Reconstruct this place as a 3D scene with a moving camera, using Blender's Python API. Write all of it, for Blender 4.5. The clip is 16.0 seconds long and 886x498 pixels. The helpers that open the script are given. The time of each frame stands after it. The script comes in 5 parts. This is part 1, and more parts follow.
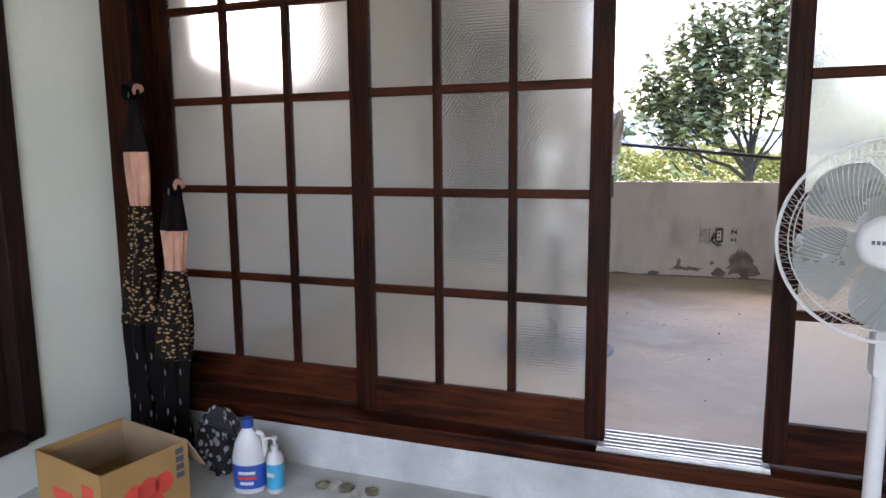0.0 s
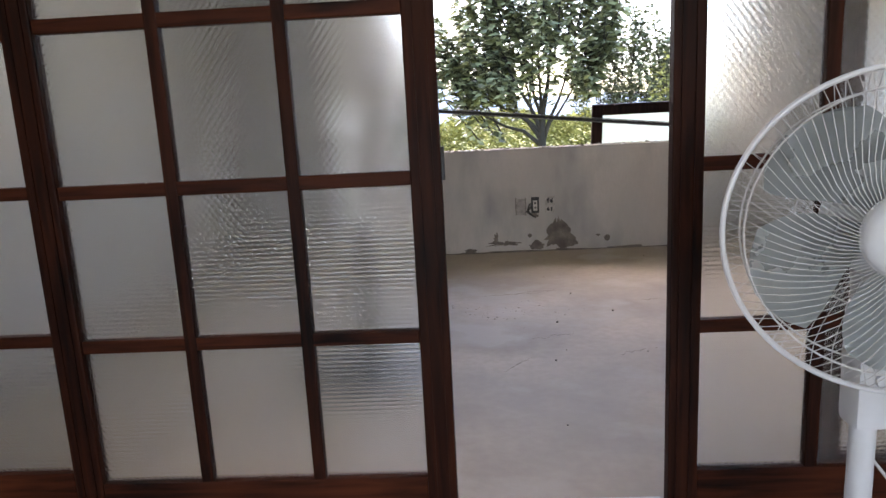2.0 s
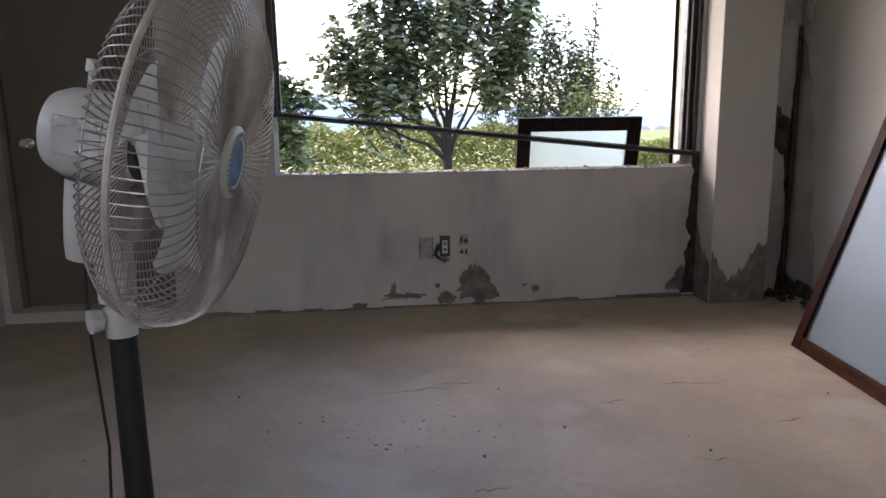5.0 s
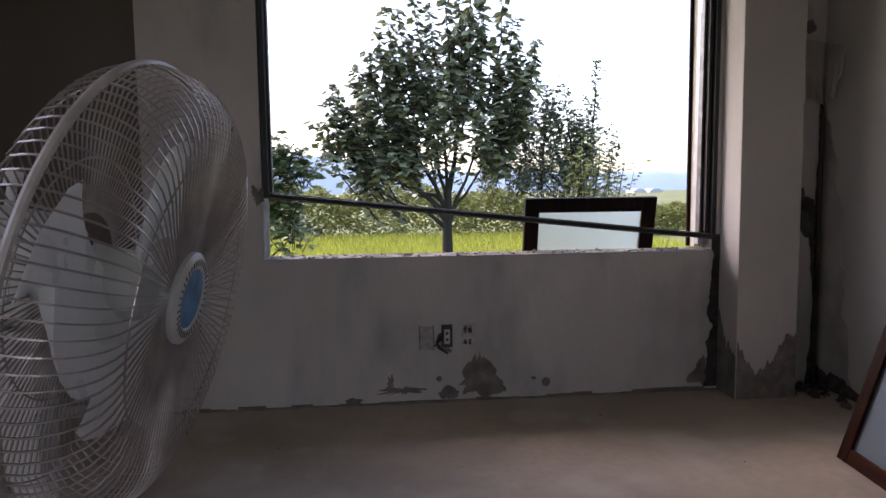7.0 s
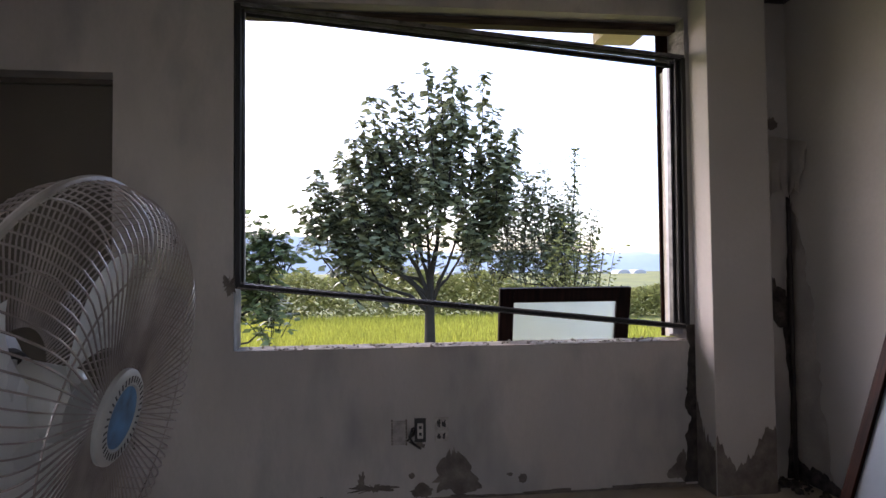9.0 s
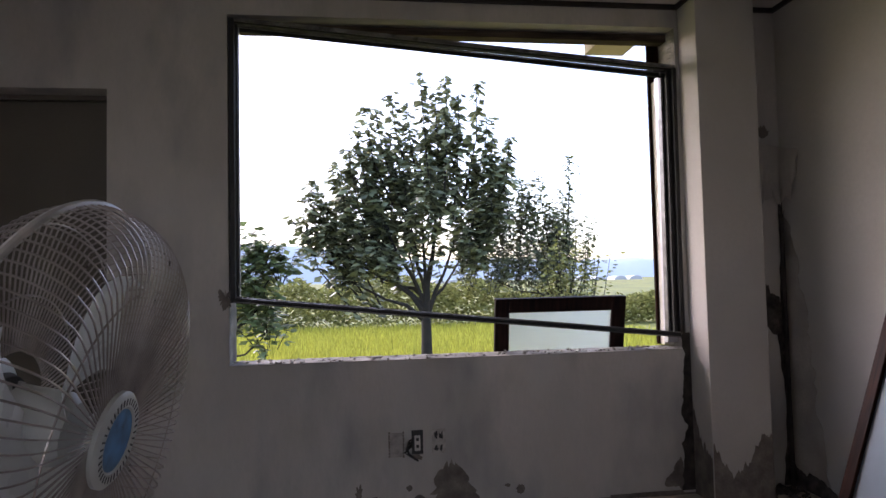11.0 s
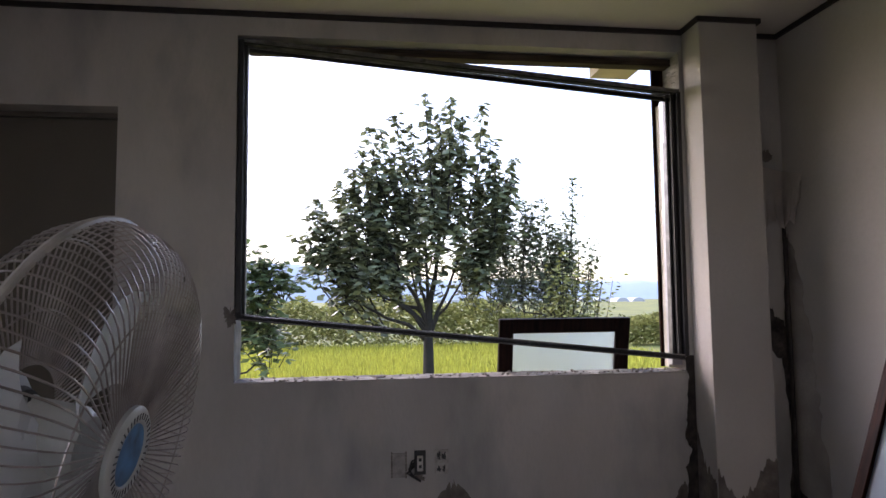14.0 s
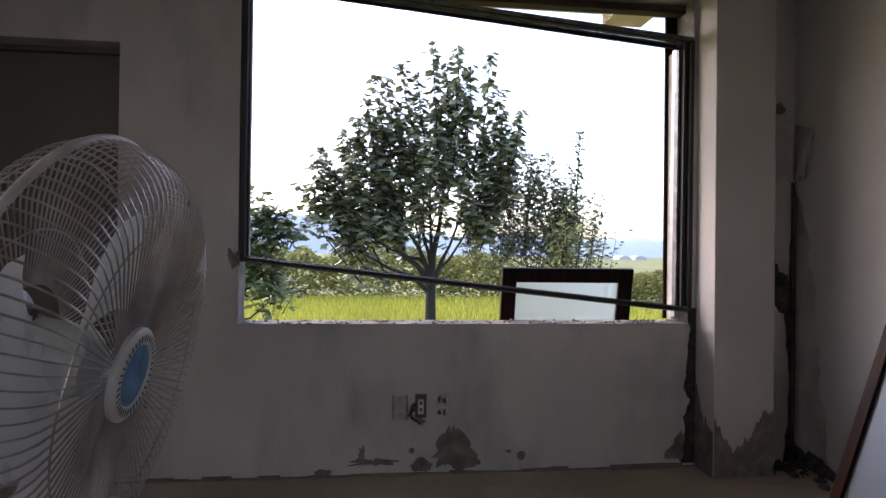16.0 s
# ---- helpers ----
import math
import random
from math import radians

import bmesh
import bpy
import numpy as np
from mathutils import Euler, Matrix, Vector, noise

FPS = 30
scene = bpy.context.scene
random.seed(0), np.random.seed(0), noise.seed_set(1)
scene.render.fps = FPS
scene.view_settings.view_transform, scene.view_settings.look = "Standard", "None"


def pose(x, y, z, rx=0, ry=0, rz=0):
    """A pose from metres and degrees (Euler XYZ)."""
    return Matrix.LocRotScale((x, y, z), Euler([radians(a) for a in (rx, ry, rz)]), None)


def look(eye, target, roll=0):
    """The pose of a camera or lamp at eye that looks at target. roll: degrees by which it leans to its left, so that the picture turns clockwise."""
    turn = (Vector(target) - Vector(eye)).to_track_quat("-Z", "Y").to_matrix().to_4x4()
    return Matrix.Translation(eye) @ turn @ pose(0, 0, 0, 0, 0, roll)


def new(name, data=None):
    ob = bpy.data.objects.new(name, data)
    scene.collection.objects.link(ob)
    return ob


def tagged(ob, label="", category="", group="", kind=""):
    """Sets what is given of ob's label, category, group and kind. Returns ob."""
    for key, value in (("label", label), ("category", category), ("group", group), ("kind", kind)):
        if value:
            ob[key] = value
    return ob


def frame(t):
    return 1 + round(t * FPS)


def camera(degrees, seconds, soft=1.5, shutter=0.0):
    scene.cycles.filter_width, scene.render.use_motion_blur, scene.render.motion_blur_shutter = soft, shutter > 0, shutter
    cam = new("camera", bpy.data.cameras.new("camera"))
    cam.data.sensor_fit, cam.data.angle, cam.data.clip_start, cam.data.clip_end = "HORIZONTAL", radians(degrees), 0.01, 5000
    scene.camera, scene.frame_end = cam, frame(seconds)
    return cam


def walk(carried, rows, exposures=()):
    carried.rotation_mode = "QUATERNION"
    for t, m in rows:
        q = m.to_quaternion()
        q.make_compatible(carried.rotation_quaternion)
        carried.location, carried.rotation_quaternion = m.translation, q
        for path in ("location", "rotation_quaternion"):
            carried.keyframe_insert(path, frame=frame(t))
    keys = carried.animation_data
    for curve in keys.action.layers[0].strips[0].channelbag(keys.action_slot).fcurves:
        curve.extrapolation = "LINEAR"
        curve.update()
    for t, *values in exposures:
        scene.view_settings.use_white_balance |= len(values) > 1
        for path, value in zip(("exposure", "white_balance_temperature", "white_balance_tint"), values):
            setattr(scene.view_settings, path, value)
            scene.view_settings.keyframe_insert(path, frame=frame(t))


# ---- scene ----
cam = camera(67.8, 16.0)
METRES, EYE, TILT, LEAN, TURN = 2.75, 1.25, 0.0, 0.0, 19.7
ROWS = [
    (0.0, 0.0, 0.0, 0.0, -0.06, -8.05, 0.45),
    (0.5, -0.0216, 0.0746, -0.0019, -7.72, -8.5, 2.43),
    (1.0, -0.0231, 0.1369, -0.0023, -12.49, -9.11, 0.96),
    (1.5, 0.0228, 0.2214, -0.0007, -16.19, -9.36, 2.2),
    (2.0, 0.0468, 0.2897, -0.0067, -17.41, -10.76, 2.87),
    (2.5, 0.061, 0.3796, -0.0046, -21.41, -11.58, 4.21),
    (3.0, 0.1015, 0.4514, -0.0062, -22.66, -11.66, 3.87),
    (3.2, 0.1253, 0.4901, -0.0058, -21.99, -12.03, 2.44),
    (5.3, 0.2335, 0.7256, 0.0044, -25.83, -10.12, 0.97),
    (5.5, 0.2318, 0.7336, 0.0111, -25.82, -10.16, 1.22),
    (6.0, 0.2445, 0.7903, 0.0202, -27.53, -9.21, 1.44),
    (6.5, 0.2572, 0.8088, 0.0285, -27.02, -7.48, 0.7),
    (7.0, 0.2709, 0.8167, 0.0382, -25.76, -4.92, 0.69),
    (7.5, 0.2728, 0.8125, 0.0513, -24.44, -0.61, 0.7),
    (8.0, 0.2815, 0.8129, 0.057, -24.23, 1.22, 0.34),
    (8.5, 0.2914, 0.8101, 0.0567, -26.24, 1.89, 0.37),
    (9.0, 0.295, 0.8113, 0.0568, -26.97, 2.05, 0.58),
    (11.5, 0.2966, 0.8057, 0.0655, -27.4, 3.44, 1.82),
    (12.0, 0.3011, 0.8094, 0.0675, -27.41, 4.58, 2.42),
    (12.5, 0.2946, 0.8077, 0.0664, -27.5, 5.05, 1.24),
    (13.0, 0.2921, 0.8052, 0.0666, -27.52, 5.38, 1.1),
    (13.5, 0.2902, 0.8036, 0.0639, -27.48, 4.92, 0.93),
    (14.0, 0.288, 0.8046, 0.0623, -27.13, 4.49, 0.63),
    (14.5, 0.2857, 0.8051, 0.0599, -26.81, 3.97, 0.5),
    (15.0, 0.2793, 0.8035, 0.0587, -26.79, 3.45, -0.32),
    (15.5, 0.2804, 0.8091, 0.0563, -26.83, 2.46, -0.39),
    (16.0, 0.2888, 0.8113, 0.0484, -26.89, 0.5, -0.7),
]
EXPOSURES = [(0.0, 3.6, 6700, 20), (1.0, 3.3, 6800, 20), (3.0, 3.15, 6800, 20), (5.3, 2.5, 6450, 21), (6.0, 2.3, 6400, 22), (7.0, 1.95, 6320, 26), (9.0, 2.0, 6300, 26), (16.0, 2.0, 6300, 26)]
walk(cam, [(t, pose(0, 0, EYE, TILT, LEAN, TURN) @ pose(METRES * x, METRES * y, METRES * z, 90 + pitch, roll, yaw)) for t, x, y, z, yaw, pitch, roll in ROWS],
     EXPOSURES)

# ---- world and light ----
world = bpy.data.worlds.new("sky")
scene.world = world
world.use_nodes = True
wn = world.node_tree.nodes
sky = wn.new("ShaderNodeTexSky")
sky.sky_type = "NISHITA"
sky.sun_disc = False
sky.sun_elevation = radians(39)
sky.sun_rotation = radians(-45)
sky.air_density, sky.dust_density, sky.ozone_density = 1.0, 2.2, 1.0
world.node_tree.links.new(sky.outputs["Color"], wn["Background"].inputs["Color"])
wn["Background"].inputs["Strength"].default_value = 0.15

sun = new("sun", bpy.data.lights.new("sun", "SUN"))
sun.data.energy, sun.data.angle, sun.data.color = 0.5, radians(45), (1.0, 0.97, 0.94)
sun.matrix_world = look((0, 0, 0), (0.55, -0.55, -0.64))

# daylight of the wide opening in the hall's south wall
day = new("south_daylight", bpy.data.lights.new("south_daylight", "AREA"))
day.data.shape, day.data.size, day.data.size_y, day.data.energy, day.data.color = "RECTANGLE", 4.1, 1.9, 8.3, (0.97, 0.98, 1.0)
day.matrix_world = look((0.2, -2.98, 1.6), (0.2, 0.0, 1.4))

# daylight of the sunroom's west window
west = new("west_daylight", bpy.data.lights.new("west_daylight", "AREA"))
west.data.shape, west.data.size, west.data.size_y, west.data.energy, west.data.color = "RECTANGLE", 0.95, 0.85, 0.4, (0.98, 0.98, 1.0)
west.matrix_world = look((-2.2, 3.14, 2.18), (0.0, 3.14, 2.1))

# ---- materials ----


def mat(name, base, rough=0.7, metal=0.0, spread=0.06, scale=6.0, fine=60.0, bump=0.15, dirt=None, dirt_scale=1.2, dirt_amount=0.4,
        stretch=(1, 1, 1), coat=0.0, wear=None, wear_scale=2.0, wear_amount=0.5):
    """Two scales of colour variation, a broader stain, and fine relief."""
    m = bpy.data.materials.new(name)
    m.use_nodes = True
    t = m.node_tree
    n, l = t.nodes, t.links
    bsdf = n["Principled BSDF"]
    bsdf.inputs["Metallic"].default_value = metal
    bsdf.inputs["Coat Weight"].default_value = coat
    bsdf.inputs["Coat Roughness"].default_value = 0.25
    coord = n.new("ShaderNodeTexCoord")
    mp = n.new("ShaderNodeMapping")
    mp.inputs["Scale"].default_value = stretch
    l.new(coord.outputs["Object"], mp.inputs["Vector"])

    def tex(sc, detail=5.0):
        x = n.new("ShaderNodeTexNoise")
        x.inputs["Scale"].default_value, x.inputs["Detail"].default_value = sc, detail
        l.new(mp.outputs["Vector"], x.inputs["Vector"])
        return x.outputs["Fac"]

    def mix(fac, a, b):
        x = n.new("ShaderNodeMix")
        x.data_type = "RGBA"
        l.new(fac, x.inputs["Factor"])
        for sock, v in ((x.inputs["A"], a), (x.inputs["B"], b)):
            if isinstance(v, tuple):
                sock.default_value = (*v, 1)
            else:
                l.new(v, sock)
        return x.outputs["Result"]

    def ramp(fac, lo, hi, top=1.0):
        x = n.new("ShaderNodeMapRange")
        x.inputs["From Min"].default_value, x.inputs["From Max"].default_value = lo, hi
        x.inputs["To Max"].default_value = top
        l.new(fac, x.inputs["Value"])
        return x.outputs["Result"]

    dark = tuple(max(0.0, c * (1 - spread * 2.2)) for c in base)
    light = tuple(min(1.0, c * (1 + spread * 1.6)) for c in base)
    coarse, small = tex(scale), tex(fine, 3.0)
    colour = mix(ramp(coarse, 0.3, 0.7), dark, light)
    colour = mix(ramp(small, 0.35, 0.8, 0.45), colour, tuple(c * (1 - spread * 2) for c in base))
    if dirt:
        colour = mix(ramp(tex(dirt_scale, 8.0), 0.5, 0.68, dirt_amount), colour, dirt)
    if wear:
        colour = mix(ramp(tex(wear_scale, 9.0), 0.54, 0.66, wear_amount), colour, wear)
    l.new(colour, bsdf.inputs["Base Color"])
    l.new(ramp(coarse, 0.2, 0.8), (r := n.new("ShaderNodeMapRange")).inputs["Value"])
    r.inputs["To Min"].default_value, r.inputs["To Max"].default_value = max(0.03, rough - 0.08), min(1.0, rough + 0.08)
    l.new(r.outputs["Result"], bsdf.inputs["Roughness"])
    b = n.new("ShaderNodeBump")
    b.inputs["Strength"].default_value, b.inputs["Distance"].default_value = bump, 0.004
    l.new(small, b.inputs["Height"])
    l.new(b.outputs["Normal"], bsdf.inputs["Normal"])
    return m


def wood_mat(name, dark, light, rough=0.35, along="z"):
    """Stained wood with long grain along one axis."""
    m = bpy.data.materials.new(name)
    m.use_nodes = True
    t = m.node_tree
    n, l = t.nodes, t.links
    bsdf = n["Principled BSDF"]
    bsdf.inputs["Specular IOR Level"].default_value = 0.08
    coord, mp = n.new("ShaderNodeTexCoord"), n.new("ShaderNodeMapping")
    mp.inputs["Scale"].default_value = {"x": (1.2, 16, 16), "y": (16, 1.2, 16), "z": (16, 16, 1.2)}[along]
    l.new(coord.outputs["Object"], mp.inputs["Vector"])
    g = n.new("ShaderNodeTexNoise")
    g.inputs["Scale"].default_value, g.inputs["Detail"].default_value, g.inputs["Distortion"].default_value = 3.0, 8.0, 0.6
    l.new(mp.outputs["Vector"], g.inputs["Vector"])
    w = n.new("ShaderNodeTexNoise")
    w.inputs["Scale"].default_value = 2.3
    l.new(coord.outputs["Object"], w.inputs["Vector"])
    a = n.new("ShaderNodeMath")
    a.operation = "MULTIPLY_ADD"
    a.inputs[1].default_value, a.inputs[2].default_value = 0.7, -0.05
    l.new(g.outputs["Fac"], a.inputs[0])
    s = n.new("ShaderNodeMath")
    s.operation = "MULTIPLY_ADD"
    s.inputs[1].default_value = 0.45
    l.new(w.outputs["Fac"], s.inputs[0])
    l.new(a.outputs[0], s.inputs[2])
    rp = n.new("ShaderNodeValToRGB")
    rp.color_ramp.elements[0].position, rp.color_ramp.elements[1].position = 0.35, 0.72
    rp.color_ramp.elements[0].color, rp.color_ramp.elements[1].color = (*dark, 1), (*light, 1)
    l.new(s.outputs[0], rp.inputs["Fac"])
    l.new(rp.outputs["Color"], bsdf.inputs["Base Color"])
    rr = n.new("ShaderNodeMapRange")
    rr.inputs["To Min"].default_value, rr.inputs["To Max"].default_value = rough - 0.1, rough + 0.2
    l.new(w.outputs["Fac"], rr.inputs["Value"])
    l.new(rr.outputs["Result"], bsdf.inputs["Roughness"])
    b = n.new("ShaderNodeBump")
    b.inputs["Strength"].default_value, b.inputs["Distance"].default_value = 0.25, 0.002
    l.new(g.outputs["Fac"], b.inputs["Height"])
    l.new(b.outputs["Normal"], bsdf.inputs["Normal"])
    return m


def glass_mat(name, rough, tint, cell=0.0105, bump=0.4):
    """Patterned obscure glass: small pressed facets in staggered rows."""
    m = bpy.data.materials.new(name)
    m.use_nodes = True
    t = m.node_tree
    n, l = t.nodes, t.links
    bsdf = n["Principled BSDF"]
    bsdf.inputs["Base Color"].default_value = (*tint, 1)
    bsdf.inputs["Transmission Weight"].default_value = 1.0
    bsdf.inputs["IOR"].default_value = 1.42
    coord = n.new("ShaderNodeTexCoord")
    cloud = n.new("ShaderNodeTexNoise")
    cloud.inputs["Scale"].default_value = 5.0
    l.new(coord.outputs["Object"], cloud.inputs["Vector"])
    rr = n.new("ShaderNodeMapRange")
    rr.inputs["To Min"].default_value, rr.inputs["To Max"].default_value = rough - 0.06, rough + 0.06
    l.new(cloud.outputs["Fac"], rr.inputs["Value"])
    l.new(rr.outputs["Result"], bsdf.inputs["Roughness"])
    if bump:
        sep = n.new("ShaderNodeSeparateXYZ")
        l.new(coord.outputs["Object"], sep.inputs["Vector"])

        def wave(sock, size, shift=None):
            k = n.new("ShaderNodeMath")
            k.operation = "MULTIPLY"
            k.inputs[1].default_value = 2 * math.pi / size
            l.new(sock, k.inputs[0])
            s = n.new("ShaderNodeMath")
            s.operation = "SINE"
            l.new(k.outputs[0], s.inputs[0])
            return s.outputs[0]

        # a woven lattice of small cells, laid on fine level rows
        cells = n.new("ShaderNodeMath")
        cells.operation = "MULTIPLY"
        l.new(wave(sep.outputs["X"], cell * 1.5), cells.inputs[0])
        l.new(wave(sep.outputs["Z"], cell * 2), cells.inputs[1])
        mul = n.new("ShaderNodeMath")
        mul.operation = "MULTIPLY_ADD"
        mul.inputs[1].default_value = 1.2
        l.new(cells.outputs[0], mul.inputs[0])
        l.new(wave(sep.outputs["Z"], cell), mul.inputs[2])
        b = n.new("ShaderNodeBump")
        b.inputs["Strength"].default_value, b.inputs["Distance"].default_value = bump, 0.002
        l.new(mul.outputs[0], b.inputs["Height"])
        l.new(b.outputs["Normal"], bsdf.inputs["Normal"])
    return m


def leaf_mat(name, base, spread=0.5, through_light=0.35, rough=0.5):
    m = bpy.data.materials.new(name)
    m.use_nodes = True
    t = m.node_tree
    n, l = t.nodes, t.links
    bsdf = n["Principled BSDF"]
    geo = n.new("ShaderNodeNewGeometry")
    rp = n.new("ShaderNodeValToRGB")
    rp.color_ramp.elements[0].color = (*(c * (1 - spread) for c in base), 1)
    rp.color_ramp.elements[1].color = (*(min(1, c * (1 + spread)) for c in base), 1)
    l.new(geo.outputs["Random Per Island"], rp.inputs["Fac"])
    l.new(rp.outputs["Color"], bsdf.inputs["Base Color"])
    bsdf.inputs["Roughness"].default_value = rough
    tr = n.new("ShaderNodeBsdfTranslucent")
    l.new(rp.outputs["Color"], tr.inputs["Color"])
    mx = n.new("ShaderNodeMixShader")
    mx.inputs["Fac"].default_value = through_light
    l.new(bsdf.outputs["BSDF"], mx.inputs[1])
    l.new(tr.outputs["BSDF"], mx.inputs[2])
    l.new(mx.outputs["Shader"], n["Material Output"].inputs["Surface"])
    return m


PLASTER = mat("cream_plaster", (0.46, 0.43, 0.395), 0.85, spread=0.05, scale=1.6, fine=45, bump=0.25, dirt=(0.44, 0.41, 0.37), dirt_scale=0.9, dirt_amount=0.5)
PLASTER_IN = mat("pale_green_plaster", (0.64, 0.66, 0.6), 0.8, spread=0.04, scale=1.3, fine=50, bump=0.2, dirt=(0.5, 0.52, 0.48), dirt_scale=1.1, dirt_amount=0.35)
PLASTER_N = mat("streaked_cream_plaster", (0.47, 0.435, 0.4), 0.85, spread=0.07, scale=1.6, fine=45, bump=0.3, dirt=(0.25, 0.245, 0.245), dirt_scale=1.9, dirt_amount=0.75,
                stretch=(1.3, 1, 0.55), wear=(0.53, 0.5, 0.455), wear_scale=3.0, wear_amount=0.3)
KERB = mat("grey_rendered_kerb", (0.46, 0.47, 0.47), 0.85, spread=0.12, scale=5, fine=70, bump=0.5, dirt=(0.3, 0.3, 0.3), dirt_scale=3, dirt_amount=0.4)
CONCRETE = mat("dusty_concrete", (0.42, 0.352, 0.285), 0.6, spread=0.13, scale=1.4, fine=26, bump=0.35, dirt=(0.25, 0.2, 0.155), dirt_scale=1.3, dirt_amount=0.75,
               wear=(0.5, 0.46, 0.415), wear_scale=2.6, wear_amount=0.5)
BARE = mat("bare_cement", (0.17, 0.145, 0.125), 0.95, spread=0.2, scale=14, fine=80, bump=0.8)
CEILING = mat("ceiling_paper", (0.66, 0.62, 0.55), 0.85, spread=0.03, scale=1.0, fine=40, bump=0.1, dirt=(0.5, 0.47, 0.42), dirt_scale=0.8, dirt_amount=0.3)
WOOD_Z = wood_mat("red_brown_wood_upright", (0.002, 0.0006, 0.0004), (0.034, 0.0085, 0.0032), 0.48, "z")
WOOD_X = wood_mat("red_brown_wood_level", (0.003, 0.0009, 0.0005), (0.066, 0.016, 0.006), 0.48, "x")
WOOD_Y = wood_mat("red_brown_wood_deep", (0.010, 0.0035, 0.0022), (0.08, 0.023, 0.010), 0.42, "y")
# the hall door's dark stain; on the outer sash it paints backlit timber
DARKWOOD = wood_mat("dark_stain_backlit_wood", (0.006, 0.004, 0.004), (0.03, 0.014, 0.011), 0.5, "z")
DARK = mat("black_painted_metal", (0.012, 0.011, 0.011), 0.6, metal=0.0, spread=0.2, scale=12, bump=0.2)
TRIM = mat("black_ceiling_trim", (0.025, 0.02, 0.018), 0.5, spread=0.2, scale=12, bump=0.1)
BROWN_DOOR = mat("dull_brown_door_paint", (0.105, 0.088, 0.066), 0.6, spread=0.08, scale=2, fine=60, bump=0.12, dirt=(0.09, 0.075, 0.06), dirt_scale=1.5)
ALU = mat("worn_aluminium", (0.62, 0.61, 0.6), 0.38, metal=0.8, spread=0.1, scale=20, bump=0.2, dirt=(0.3, 0.28, 0.26), dirt_scale=6)
GLASS = glass_mat("obscure_glass", 0.22, (0.96, 0.97, 0.955), bump=0.24)
FROST = glass_mat("frosted_glass", 0.55, (0.78, 0.84, 0.88), bump=0)
FROST_BLUE = glass_mat("blue_frosted_glass", 0.5, (0.22, 0.31, 0.41), bump=0)
WHITE = mat("white_plastic", (0.5, 0.5, 0.51), 0.35, spread=0.03, scale=8, bump=0.03)
GREY_WHITE = mat("aged_white_plastic", (0.5, 0.5, 0.47), 0.4, spread=0.06, scale=8, bump=0.05, dirt=(0.4, 0.37, 0.32), dirt_scale=8)
WIRE = mat("white_coated_wire", (0.5, 0.49, 0.48), 0.4, spread=0.05, scale=20, bump=0.05)
WIRE_OLD = mat("dull_chromed_wire", (0.38, 0.33, 0.305), 0.33, metal=0.6, spread=0.12, scale=30, bump=0.1)
BLACK = mat("black_plastic", (0.02, 0.02, 0.02), 0.4, spread=0.1, scale=10, bump=0.05)
INK = mat("dark_print", (0.06, 0.06, 0.09), 0.5, spread=0.05, bump=0.0)
BLUE_BADGE = mat("blue_badge", (0.10, 0.27, 0.50), 0.35, spread=0.3, scale=30, bump=0.05)
SILVER = mat("silver_ring", (0.6, 0.6, 0.62), 0.3, metal=0.6, spread=0.05, scale=10, bump=0.03)
CARD = mat("brown_cardboard", (0.25, 0.17, 0.105), 0.85, spread=0.07, scale=5, fine=90, bump=0.15, dirt=(0.33, 0.22, 0.12), dirt_scale=3)
CARD_PRINT = mat("orange_print_cardboard", (0.32, 0.18, 0.06), 0.7, spread=0.08, scale=5, fine=60, bump=0.1)
RED_PRINT = mat("red_print", (0.55, 0.05, 0.03), 0.7, spread=0.1, scale=10, bump=0.0)
LABEL_BLUE = mat("blue_label", (0.02, 0.07, 0.33), 0.35, spread=0.15, scale=10, bump=0.0)
LABEL_CYAN = mat("cyan_label", (0.04, 0.33, 0.55), 0.35, spread=0.1, scale=10, bump=0.0)
CAP_BLUE = mat("blue_cap", (0.015, 0.05, 0.25), 0.4, spread=0.1, scale=10, bump=0.0)
BARK = mat("grey_brown_bark", (0.030, 0.025, 0.020), 0.9, spread=0.25, scale=6, fine=40, bump=0.8)
BLACK_CLOTH = mat("black_cloth", (0.007, 0.005, 0.006), 0.9, spread=0.3, scale=14, fine=200, bump=0.4)
PINK_CLOTH = mat("dusty_pink_cloth", (0.45, 0.24, 0.18), 0.9, spread=0.1, scale=14, fine=200, bump=0.3)
LEAF = leaf_mat("broad_leaves", (0.185, 0.205, 0.115), 0.75, 0.28, 0.22)
LEAF_FINE = leaf_mat("fine_leaves", (0.16, 0.185, 0.1), 0.55, 0.25, 0.35)
LEAF_SHRUB = leaf_mat("shrub_leaves", (0.11, 0.15, 0.06), 0.6, 0.3, 0.4)
LEAF_HEDGE = leaf_mat("hedge_leaves", (0.26, 0.27, 0.09), 0.5, 0.35, 0.95)
GRASS = leaf_mat("rice_grass", (0.40, 0.41, 0.06), 0.3, 0.4, 0.9)


